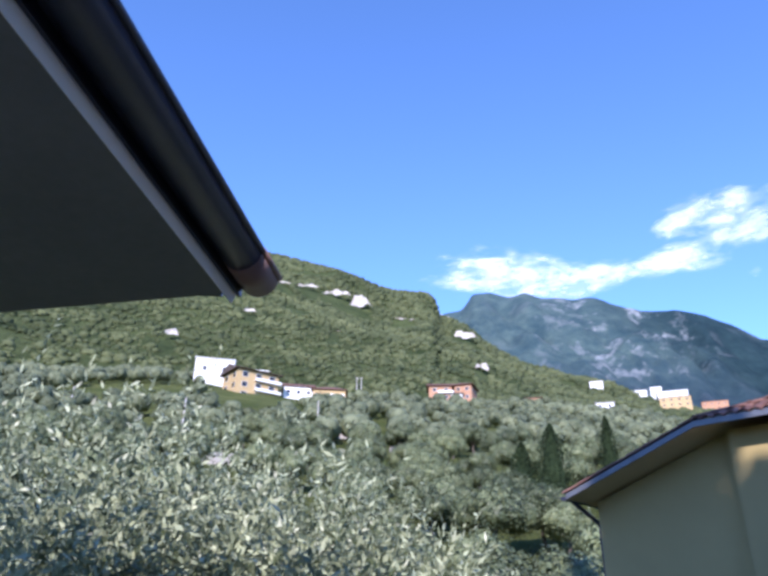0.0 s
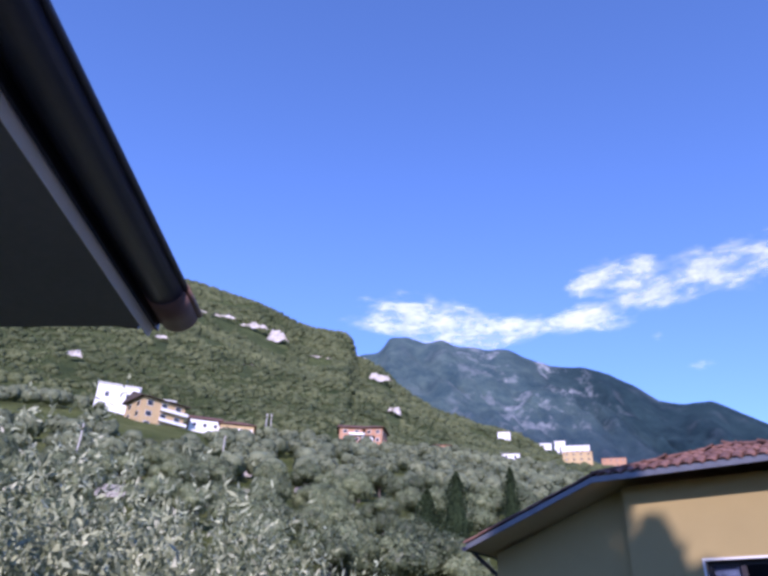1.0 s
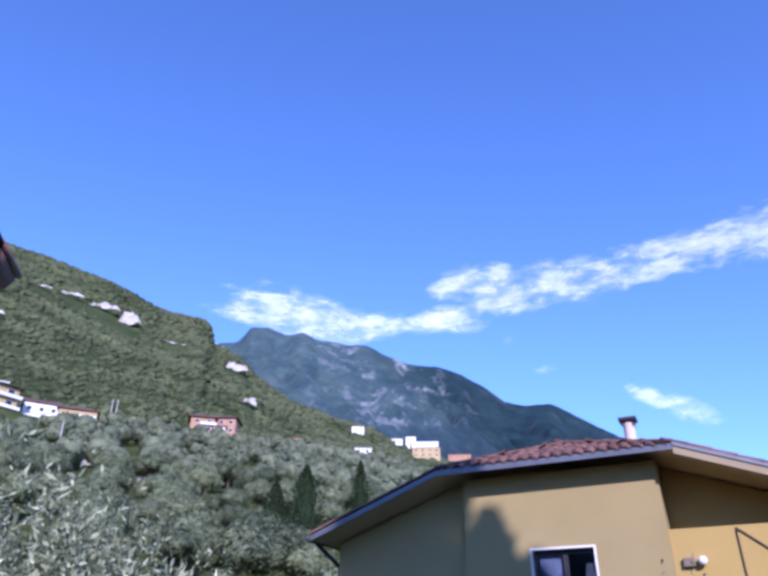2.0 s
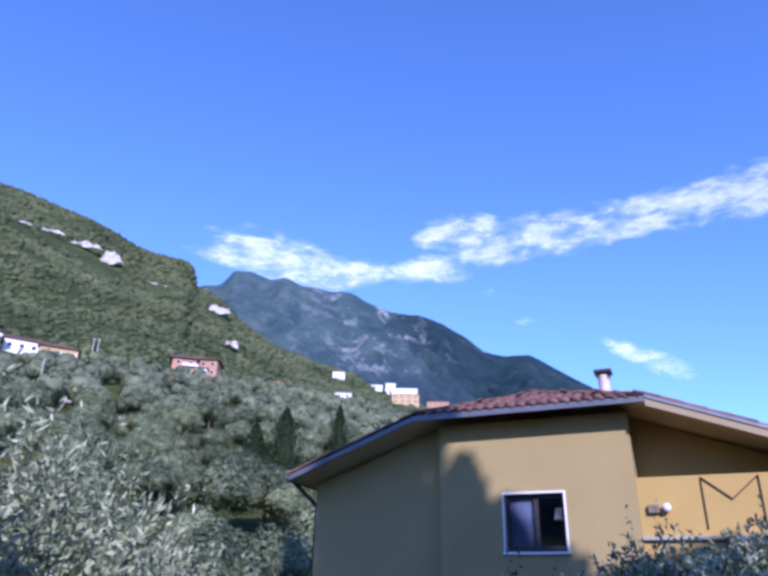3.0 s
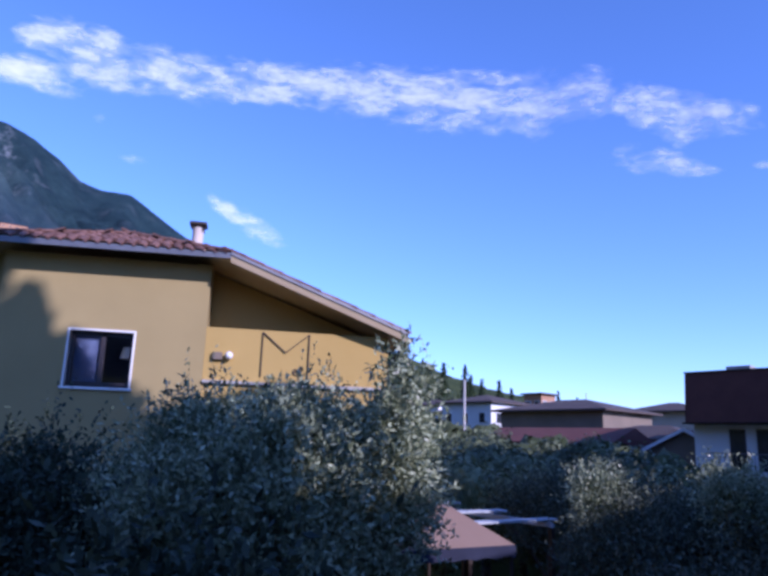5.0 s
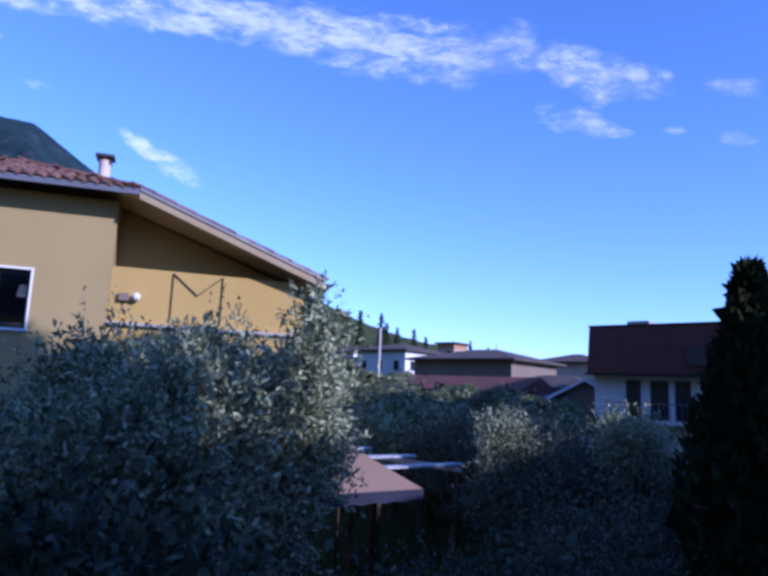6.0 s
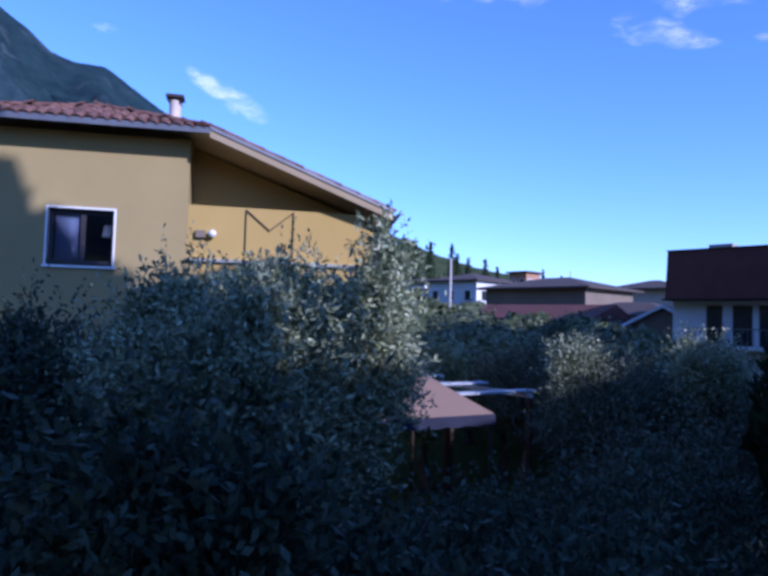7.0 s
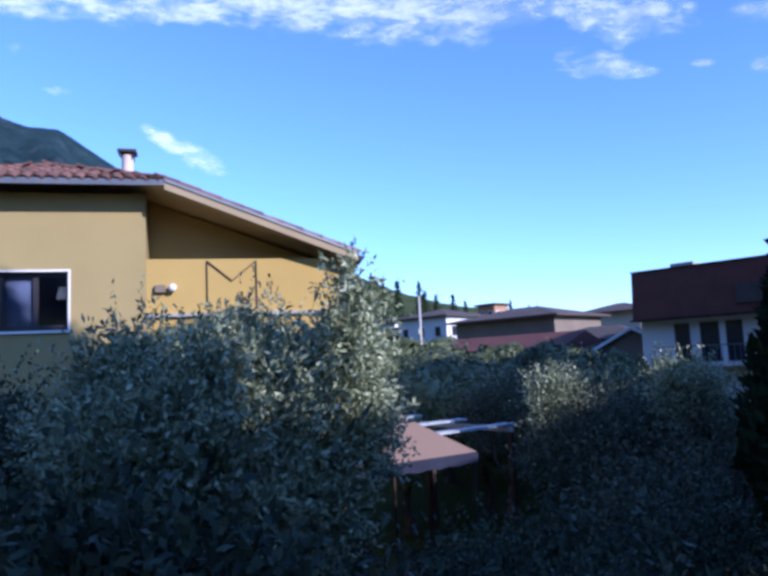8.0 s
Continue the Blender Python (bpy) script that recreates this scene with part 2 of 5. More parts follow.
def prism(bm, poly, y0, y1):
    """A polygon in x, z pushed from y0 to y1."""
    a = [bm.verts.new((x, y0, z)) for x, z in poly]
    b = [bm.verts.new((x, y1, z)) for x, z in poly]
    bm.faces.new(a)
    bm.faces.new(b[::-1])
    for i in range(len(a)):
        j = (i + 1) % len(a)
        bm.faces.new((a[j], a[i], b[i], b[j]))
    bmesh.ops.recalc_face_normals(bm, faces=bm.faces)
    return bm


def slab(bm, top, thick):
    """A flat polygon of 3D points with a thickness straight down."""
    a = [bm.verts.new(p) for p in top]
    b = [bm.verts.new((p[0], p[1], p[2] - thick)) for p in top]
    bm.faces.new(a)
    bm.faces.new(b[::-1])
    for i in range(len(a)):
        j = (i + 1) % len(a)
        bm.faces.new((a[j], a[i], b[i], b[j]))
    bmesh.ops.recalc_face_normals(bm, faces=bm.faces)
    return bm


def rod(bm, p0, p1, r0, r1=None, seg=8):
    """A tapered round bar from p0 to p1."""
    p0, p1 = Vector(p0), Vector(p1)
    r1 = r0 if r1 is None else r1
    turn = (p1 - p0).to_track_quat("Z", "Y").to_matrix()
    rings = []
    for p, r in ((p0, r0), (p1, r1)):
        rings.append([bm.verts.new(p + turn @ Vector((r * math.cos(2 * math.pi * i / seg), r * math.sin(2 * math.pi * i / seg), 0))) for i in range(seg)])
    for i in range(seg):
        j = (i + 1) % seg
        bm.faces.new((rings[0][i], rings[0][j], rings[1][j], rings[1][i]))
    bm.faces.new(rings[0][::-1])
    bm.faces.new(rings[1])
    return bm


def thing(name, m, label, category, group="", kind=""):
    ob = new(name)
    ob.matrix_world = m
    ob.empty_display_size = 0.2
    return tagged(ob, label, category, group, kind)


# ---- the land ----
def lattice(ix, iy, seed):
    h = np.sin(ix * 127.1 + iy * 311.7 + seed * 74.7) * 43758.5453
    return h - np.floor(h)


def vnoise(x, y, seed=0):
    ix, iy = np.floor(x), np.floor(y)
    fx, fy = x - ix, y - iy
    fx, fy = fx * fx * (3 - 2 * fx), fy * fy * (3 - 2 * fy)
    a, b = lattice(ix, iy, seed), lattice(ix + 1, iy, seed)
    c, d = lattice(ix, iy + 1, seed), lattice(ix + 1, iy + 1, seed)
    return (a + (b - a) * fx) * (1 - fy) + (c + (d - c) * fx) * fy - 0.5


def fbm(x, y, octaves=5, seed=0):
    s, amp = 0 * x, 1.0
    for k in range(octaves):
        s = s + amp * vnoise(x, y, seed + k)
        x, y, amp = x * 2.03 + 17, y * 2.03 + 5, amp * 0.5
    return s


# skyline heights, degrees over the eye: azimuth, height
NEAR = [(-180, 1), (-120, 4), (-60, 24), (-30, 29.5), (-9, 27.99), (-7, 27.76), (-2.9, 26.96), (0.2, 25.67), (1.8, 25.21), (3.6, 25.01), (5.4, 24.99), (6.1, 24.44), (6.6, 22.89), (9, 21.78), (11, 20.1), (15.1, 17.69), (19, 16.66), (22.5, 15.58), (30, 13.5), (40, 11.0), (50, 8.5), (60, 6.8), (62.7, 5.4), (66.8, 4.4), (70.8, 3.5), (78, 2.9), (100, 2), (140, 1), (180, 1)]
MID = [(-180, 0.5), (-120, 3), (-60, 13), (-30, 15.4), (-15, 17.4), (0.7, 16.7), (15, 15.7), (21, 15.0), (26, 13.4), (40, 8.0), (50, 5.2), (60, 3.4), (75, 1.7), (90, 1.0), (120, 0.5), (180, 0.5)]
LOW = [(-180, -3), (-60, 4), (-30, 6), (15, 6), (40, 2), (60, -2.2), (90, -3), (180, -3)]
FAR = [(-180, 1), (-60, 15), (-10, 22), (7, 23.31), (8.6, 23.69), (9.2, 24.35), (9.7, 25.08), (11.3, 25.19), (13, 24.74), (14.4, 24.98), (15.6, 24.53), (18.1, 24.05), (20.5, 23.83), (22.1, 23.25), (24, 22.68), (26.5, 22.43), (28.8, 21.67), (30.7, 20.62), (32.4, 19.29), (34, 18.86), (36.2, 18.83), (38.3, 17.72), (40.8, 16.26), (45, 13.4), (50, 11.2), (55, 9.4), (60, 7.4), (64, 4), (70, 2), (180, 1)]


def curve(table, az):
    a = np.array(table, float)
    return np.interp(az, a[:, 0], a[:, 1])


EYE = 5.0


def height(x, y):
    x, y = np.asarray(x, float), np.asarray(y, float)
    r = np.hypot(x, y) + 1e-6
    az = np.degrees(np.arctan2(x, y))
    up = lambda e, d: EYE + d * np.tan(np.radians(e))
    near, mid, low, far = curve(NEAR, az), curve(MID, az), curve(LOW, az), curve(FAR, az)
    knots = [(0.0, 0 * r), (20.0, 0 * r), (60.0, up(low, 60)), (300.0, up(mid, 300)), (960.0, up(near, 960)), (1250.0, up(near - 4, 1250)), (1700.0, up(np.minimum(far * 0.62, near), 1700)),
             (2500.0, up(far, 2500)), (3300.0, up(far * 0.6, 3300)), (4500.0, 0 * r)]
    z = 0 * r
    for (r0, z0), (r1, z1) in zip(knots, knots[1:]):
        k = np.clip((r - r0) / (r1 - r0), 0, 1)
        inside = (r >= r0) & (r < r1)
        z = np.where(inside, z0 + (z1 - z0) * k, z)
    rough = np.clip((r - 60) / 700, 0, 1) * 38 + np.clip((r - 1300) / 1000, 0, 1) * 60
    ridge_guard = 1 - 0.75 * np.exp(-((r - 960) / 120) ** 2) - 0.75 * np.exp(-((r - 2500) / 260) ** 2)
    z = z + rough * ridge_guard * fbm(x / 210, y / 210, 5, 3)
    slant = az * 0.35 + (r - 1300) / 260
    gully = np.abs(vnoise(slant, r / 600, 9)) + 0.5 * np.abs(vnoise(slant * 2.3 + 7, r / 260, 4)) + 0.25 * np.abs(vnoise(slant * 5.1, r / 120, 6))
    z = z - np.clip((r - 1300) / 900, 0, 1) * np.clip((2450 - r) / 300, 0, 1) * 150 * (0.42 - gully)
    return z


def build_ground():
    az = np.concatenate([np.arange(-180, -42, 4.0), np.arange(-42, 102, 0.3), np.arange(102, 180, 4.0)])
    rr = np.concatenate([np.linspace(1.5, 40, 14), np.geomspace(44, 900, 75), np.linspace(915, 1300, 22), np.linspace(1330, 2560, 70), np.linspace(2600, 4400, 14)])
    A, Rr = np.meshgrid(np.radians(az), rr)
    X, Y = Rr * np.sin(A), Rr * np.cos(A)
    Z = height(X, Y)
    verts = np.stack([X.ravel(), Y.ravel(), Z.ravel()], 1).tolist() + [(0.0, 0.0, 0.0)]
    n, m = len(rr), len(az)
    faces = []
    for i in range(n - 1):
        for j in range(m):
            k = (j + 1) % m
            faces.append((i * m + j, i * m + k, (i + 1) * m + k, (i + 1) * m + j))
    faces += [(n * m, (j + 1) % m, j) for j in range(m)]
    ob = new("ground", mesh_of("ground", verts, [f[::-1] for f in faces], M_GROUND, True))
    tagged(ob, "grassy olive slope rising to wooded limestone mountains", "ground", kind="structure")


build_ground()


# ---- plants ----
def leaf_cloud(centres, normals, length, width, rng, droop=0.3):
    """Folded leaf blades, one per centre, pointing along the normals. Returns verts and faces."""
    n = len(centres)
    d = normals + rng.normal(0, 0.45, (n, 3))
    d[:, 2] -= droop * rng.random(n)
    d /= np.linalg.norm(d, axis=1, keepdims=True) + 1e-9
    side = np.cross(d, rng.normal(0, 1, (n, 3)))
    side /= np.linalg.norm(side, axis=1, keepdims=True) + 1e-9
    ln = (length * (0.65 + 0.7 * rng.random(n)))[:, None]
    wd = (width * (0.7 + 0.6 * rng.random(n)))[:, None]
    a, b = centres, centres + d * ln
    mid = centres + d * ln * 0.45
    v = np.stack([a, mid + side * wd, b, mid - side * wd], 1).reshape(-1, 3)
    f = np.arange(n * 4).reshape(n, 4)
    return v, f


def ball_points(n, rng):
    p = rng.normal(0, 1, (n, 3))
    return p / np.linalg.norm(p, axis=1, keepdims=True)


def lobed_core(lc, lr, rng, detail=2, squash=0.9):
    """Lumpy cores of the lobes, as verts and faces."""
    bm = bmesh.new()
    bmesh.ops.create_icosphere(bm, subdivisions=detail, radius=1.0)
    base = np.array([v.co[:] for v in bm.verts])
    bf = np.array([[v.index for v in f.verts] for f in bm.faces])
    bm.free()
    vs, fs = [], []
    for k in range(len(lc)):
        lump = np.array([1 + 0.5 * noise.noise(Vector(p * 2.1 + k * 7.3)) + 0.3 * noise.noise(Vector(p * 5.3 + k)) for p in base])
        vs.append(lc[k] + base * lump[:, None] * lr[k] * np.array([1, 1, squash]))
        fs.append(bf + k * len(base))
    return np.concatenate(vs), np.concatenate(fs)


def crown_lobes(rng, lobes, radius, tall):
    dirs = ball_points(lobes, rng)
    dirs[:, 2] = np.abs(dirs[:, 2]) * 1.0 - 0.28
    lc = dirs * np.array([radius, radius, tall]) * (0.5 + 0.3 * rng.random((lobes, 1)))
    return lc, radius * ((0.30 if lobes < 14 else 0.21) + 0.22 * rng.random(lobes))


def olive_crown_mesh(name, seed, material, radius, tall, lobes, twigs, leaves, length, width, sprigs=0.12, extra=(), depth=(0.5, 0.55)):
    """Lobes of twigs, each twig with leaves along it; uneven outline with gaps."""
    rng = np.random.default_rng(seed)
    lc, lr = crown_lobes(rng, lobes, radius, tall)
    if extra:
        lc = np.concatenate([lc, np.array([e[:3] for e in extra], float)])
        lr = np.concatenate([lr, np.array([e[3] for e in extra], float)])
        lobes = len(lr)
    pick = rng.choice(lobes, size=twigs, p=lr ** 2 / (lr ** 2).sum())
    o = ball_points(twigs, rng)
    out = depth[0] + depth[1] * rng.random((twigs, 1))
    start = lc[pick] + o * lr[pick][:, None] * out
    far_out = rng.random((twigs, 1)) < sprigs
    way = o * 0.6 + np.array([0, 0, 0.5]) + rng.normal(0, 0.3, (twigs, 3))
    way[:, 2:] += far_out * 1.2
    way /= np.linalg.norm(way, axis=1, keepdims=True)
    span = length * (3.0 + 3.5 * rng.random((twigs, 1))) * (1 + 1.2 * far_out)
    s = np.linspace(0, 1, leaves)[None, :, None]
    c = start[:, None] + (way * span)[:, None] * s + np.array([0, 0, -0.25]) * span[:, None] * s * s
    nn = np.repeat(way[:, None], leaves, 1) + rng.normal(0, 0.7, (twigs, leaves, 3))
    v, f = leaf_cloud(c.reshape(-1, 3), nn.reshape(-1, 3), length, width, rng)
    return mesh_of(name, v.tolist(), f.tolist(), material)


def round_crown_mesh(name, seed, material, radius, tall, lobes, blades, size):
    """A crown for the middle distance: lumpy lobes with blades lying over them."""
    rng = np.random.default_rng(seed)
    lc, lr = crown_lobes(rng, lobes, radius, tall)
    cv, cf = lobed_core(lc, lr * 0.8, rng, 2)
    pick = rng.integers(lobes, size=blades)
    o = ball_points(blades, rng)
    p = lc[pick] + o * (lr[pick] * (0.72 + 0.42 * rng.random(blades) + 0.5 * (rng.random(blades) < 0.14) * rng.random(blades)))[:, None]
    s1 = np.cross(o, rng.normal(0, 1, (blades, 3)))
    s1 /= np.linalg.norm(s1, axis=1, keepdims=True)
    s2 = np.cross(o, s1) + 0.8 * o * rng.normal(0.2, 0.7, (blades, 1))
    sz = size * (0.5 + rng.random((blades, 1)))
    v = np.stack([p + s1 * sz, p + s2 * sz * 0.5, p - s1 * sz, p - s2 * sz * 0.5], 1).reshape(-1, 3)
    f = np.arange(blades * 4).reshape(blades, 4) + len(cv)
    me = mesh_of(name, np.concatenate([cv, v]).tolist(), cf.tolist() + f.tolist(), material)
    me.polygons.foreach_set("use_smooth", [True] * len(cf) + [False] * blades)
    return me


def olive_trunk_mesh(name, seed, tall, radius):
    rng = np.random.default_rng(seed)
    bm = bmesh.new()
    p, r = Vector((0, 0, -0.3)), radius
    for k in range(4):
        q = p + Vector((rng.normal(0, 0.07), rng.normal(0, 0.07), tall / 4 + (0.3 if k == 0 else 0)))
        rod(bm, p, q, r, r * 0.85, 9)
        p, r = q, r * 0.85
    for k in range(5):
        a = 2 * math.pi * (k + rng.random() * 0.6) / 5
        q = p + Vector((math.cos(a) * tall * 0.38, math.sin(a) * tall * 0.38, tall * (0.4 + 0.25 * rng.random())))
        rod(bm, p, q, r * 0.62, r * 0.34, 7)
        for e in range(3):
            b = a + rng.normal(0, 0.7)
            w = q + Vector((math.cos(b) * tall * 0.3, math.sin(b) * tall * 0.3, tall * (0.18 + 0.3 * rng.random())))
            rod(bm, q, w, r * 0.32, r * 0.08, 5)
    me = bpy.data.meshes.new(name)
    bm.to_mesh(me)
    bm.free()
    me.materials.append(M_BARK)
    return me


def olive_tree(x, y, z, trunk, crown, lift, label, group="", turn=0.0, size=1.0, name="olive_tree"):
    t = thing(name, Matrix.LocRotScale((x, y, z), Euler((0, 0, turn)), (size, size, size)), label, "tree", group)
    part("trunk", trunk, M_BARK, t)
    c = part("crown", crown, M_LEAF, t)
    c.location = (0, 0, lift)
    return t


# two olives close to the terrace
near_a = olive_tree(-1.0, 5.4, 0.0, olive_trunk_mesh("olive_trunk_a", 11, 2.0, 0.2),
                    olive_crown_mesh("olive_crown_a", 21, M_LEAF, 2.7, 1.95, 34, 11500, 13, 0.060, 0.0095, sprigs=0.2), 4.25,
                    "tall silvery olive tree in full leaf below the terrace")
part("inner_foliage", olive_crown_mesh("olive_inner_a", 21, M_LEAF, 2.7, 1.95, 34, 4500, 12, 0.075, 0.016, sprigs=0.0, depth=(0.1, 0.6)), M_LEAF, near_a).location = (0, 0, 4.25)
EXTRA_B = ((0.52, -0.66, 0.55, 0.24), (0.45, -0.58, 0.2, 0.32), (0.57, -0.72, 0.80, 0.14), (0.59, -0.74, 1.02, 0.1), (0.56, -0.70, 1.16, 0.07), (0.40, -0.60, 0.66, 0.2), (0.25, -0.45, -0.35, 0.4))
near_b = olive_tree(3.75, 3.2, 0.0, olive_trunk_mesh("olive_trunk_b", 12, 1.9, 0.18),
                    olive_crown_mesh("olive_crown_b", 36, M_LEAF, 1.22, 1.2, 24, 8000, 13, 0.046, 0.0095, extra=EXTRA_B), 4.4,
                    "dense olive tree in front of the ochre house, half in shade")
part("inner_foliage", olive_crown_mesh("olive_inner_b", 36, M_LEAF, 1.22, 1.2, 24, 5500, 12, 0.055, 0.014, sprigs=0.0, extra=EXTRA_B, depth=(0.1, 0.62)), M_LEAF, near_b).location = (0, 0, 4.4)

# this olive takes the shrubs' dark leaf: its shade is in the colour
near_c = olive_tree(3.1, 4.75, 0.0, olive_trunk_mesh("olive_trunk_c", 13, 1.8, 0.15),
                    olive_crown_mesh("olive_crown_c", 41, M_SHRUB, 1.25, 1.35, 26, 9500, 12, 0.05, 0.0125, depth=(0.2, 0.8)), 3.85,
                    "small dark olive tree in deep shade beside the house")

copy_thing(near_a, pose(-4.6, 5.7, 0.1, 0, 0, 140))

# the grove
CROWNS = [round_crown_mesh("grove_crown_%d" % k, 50 + k, M_OLIVE, 2.5, 1.9, 17, 15000, 0.085) for k in range(4)]
TRUNKS = [olive_trunk_mesh("grove_trunk_%d" % k, 60 + k, 1.7, 0.2) for k in range(2)]
rng = np.random.default_rng(5)
HOUSES = [(-60.6, 263, 14), (-46.5, 262, 14), (-41, 236, 15), (-18.8, 248, 17), (39.6, 296, 16), (74, 289, 8), (101, 276, 8), (-56, 240, 16), (-36, 213, 17), (-17, 226, 17), (-14, 212, 9), (-33, 196, 15), (-30, 178, 12), (-27, 160, 9), (-12, 222, 12), (-30, 232, 10), (35, 268, 17), (-3, 296, 5)]


def blocked(x, y):
    d = Vector((x, y)) - Vector((7.3, 11.19))
    u, v = d.x * 0.679 - d.y * 0.734, d.x * 0.734 + d.y * 0.679
    if -7.5 < u < 9.5 and -9 < v < 13:
        return True
    return any((x - a) ** 2 + (y - b) ** 2 < c * c for a, b, c in HOUSES)


spots = []
cells = [(i, j) for i in range(-30, 52) for j in range(2, 56)]
for i, j in cells:
    x, y = i * 6.8 + rng.normal(0, 1.4), j * 6.8 + rng.normal(0, 1.4)
    r, a = math.hypot(x, y), math.degrees(math.atan2(x, y))
    if 15 < r < 305 and -42 < a < 58 and not blocked(x, y) and rng.random() < 0.92 and float(fbm(np.float64(x / 34), np.float64(y / 34), 2, 12)) > -0.45:
        spots.append((r, x, y, rng.random(), 0.75 + 0.5 * rng.random()))
spots.sort()
first = []
for k, (r, x, y, a, s) in enumerate(spots[:230]):
    z = float(height(x, y))
    if k < 4:
        first.append(olive_tree(x, y, z, TRUNKS[k % 2], CROWNS[k], 2.9, "rounded grey-green olive tree on the terraced slope", "olive grove", a * 6.28, s))
    else:
        copy_thing(first[k % 4], Matrix.LocRotScale((x, y, z), Euler((0, 0, a * 6.28)), None)).scale = (s, s, s)

# more olives on the slope beside the path
for k, (x, y, s) in enumerate(((5.4, 57.0, 1.0), (7.6, 67.0, 1.05), (6.6, 79.0, 1.0), (8.8, 90.0, 1.0), (4.6, 71.0, 0.9))):
    copy_thing(first[(k + 1) % 4], Matrix.LocRotScale((x, y, float(height(x, y)) ), Euler((0, 0, k * 2.1)), None)).scale = (s, s, s)


def tuft(seed, n, shell):
    """A ragged crown of n blades over a low rounded core, unit size."""
    rg = np.random.default_rng(seed)
    bm = bmesh.new()
    bmesh.ops.create_icosphere(bm, subdivisions=2 if n > 40 else 1, radius=shell)
    cv = np.array([v.co[:] for v in bm.verts])
    cv *= np.array([[1 + 0.55 * noise.noise(Vector(p * 2.2 + seed * 3.1))] for p in cv])
    cf = [[v.index for v in f.verts] for f in bm.faces]
    bm.free()
    p = ball_points(n, rg)
    p[:, 2] = np.abs(p[:, 2]) * 1.1 - 0.3
    c = p * (0.6 + 0.3 * rg.random((n, 1)))
    s1 = np.cross(p, rg.normal(0, 1, (n, 3)))
    s1 /= np.linalg.norm(s1, axis=1, keepdims=True)
    s2 = np.cross(p, s1) + 0.5 * p
    sz = 0.22 + 0.16 * rg.random((n, 1))
    sz = sz * (0.55 if n > 40 else 0.7)
    v = np.stack([c + s1 * sz, c - s1 * sz * 0.6 + s2 * sz * 0.7, c - s2 * sz], 1).reshape(-1, 3)
    f = (np.arange(n * 3).reshape(n, 3) + len(cv)).tolist()
    return np.concatenate([cv, v]), cf + f


def scatter(name, places, templates, material, label, category):
    """Many crowns joined into one object: places are rows x, y, z, half width, half height."""
    verts, faces, base = [], [], 0
    for k, (x, y, z, w, h) in enumerate(places):
        v, f = templates[k % len(templates)]
        c, s = math.cos(k * 2.4), math.sin(k * 2.4)
        q = np.stack([x + w * (v[:, 0] * c - v[:, 1] * s), y + w * (v[:, 0] * s + v[:, 1] * c), z + h * v[:, 2]], 1)
        verts.append(q)
        faces.extend([[i + base for i in g] for g in f])
        base += len(v)
    ob = new(name, mesh_of(name, np.concatenate(verts).tolist(), faces, material, True))
    tagged(ob, label, category, kind="stuff")


TUFTS = [tuft(k, 150, 0.72) for k in range(4)]
rest = [(x, y, float(height(x, y)) + 2.6 * s, 2.9 * s, 2.5 * s) for r, x, y, a, s in spots[230:]]
scatter("far_olive_grove", rest, TUFTS, M_OLIVE_FAR, "grey-green olive grove covering the lower hillside", "olive grove")

# woods on the mountain
FTUFTS = [tuft(20 + k, 14, 0.8) for k in range(6)]
n = 47000
az = np.radians(rng.uniform(-40, 34, n))
rr = np.sqrt(rng.uniform(285 ** 2, 990 ** 2, n))
wx, wy = rr * np.sin(az), rr * np.cos(az)
CRAGS = [(-0.6, 705, 26, 17), (-2.9, 700, 34, 10), (-5.6, 690, 26, 8), (-8.0, 660, 20, 6), (8.9, 745, 30, 11), (10.2, 480, 11, 11), (-17, 371, 9, 6), (-2.8, 464, 9, 4), (3.4, 690, 26, 5),
         (6.6, 930, 30, 9), (-10.6, 470, 10, 4), (-13, 560, 15, 6)]
clear = np.ones(len(wx), bool)
for ca, cr, cw, chh in CRAGS:
    for back in (0, 8, 18, 28):
        cx, cy = (cr - back) * math.sin(radians(ca)), (cr - back) * math.cos(radians(ca))
        clear &= (wx - cx) ** 2 + (wy - cy) ** 2 > (cw * 0.5 + 1) ** 2
keep = clear & (fbm(wx / 60, wy / 60, 3, 8) > -0.42) & ((wx + 15) ** 2 / 2500 + (wy - 277) ** 2 / 260 > 1)
wx, wy, rr = wx[keep], wy[keep], rr[keep]
wz = height(wx, wy)
sz = (1.3 + 2.9 * rng.random(len(wx)) ** 3) * np.clip(rr / 500, 0.8, 1.35)
scatter("mountain_woods", list(zip(wx, wy, wz + sz * 0.1, sz * 1.2, sz * (0.6 + 0.5 * rng.random(len(wx))))), FTUFTS, M_WOOD_FAR, "dense green oak scrub on the mountain flank", "woods")
# scattered trees of the village slope
n = 2600
az = np.radians(rng.uniform(44, 100, n))
rr = rng.uniform(66, 400, n)
wx, wy = rr * np.sin(az), rr * np.cos(az)
wz = height(wx, wy)
sz = 1.6 + 1.6 * rng.random(n)
scatter("village_trees", list(zip(wx, wy, wz + sz * 0.5, sz, sz)), FTUFTS, M_WOOD_FAR, "dark trees between the village houses", "trees")

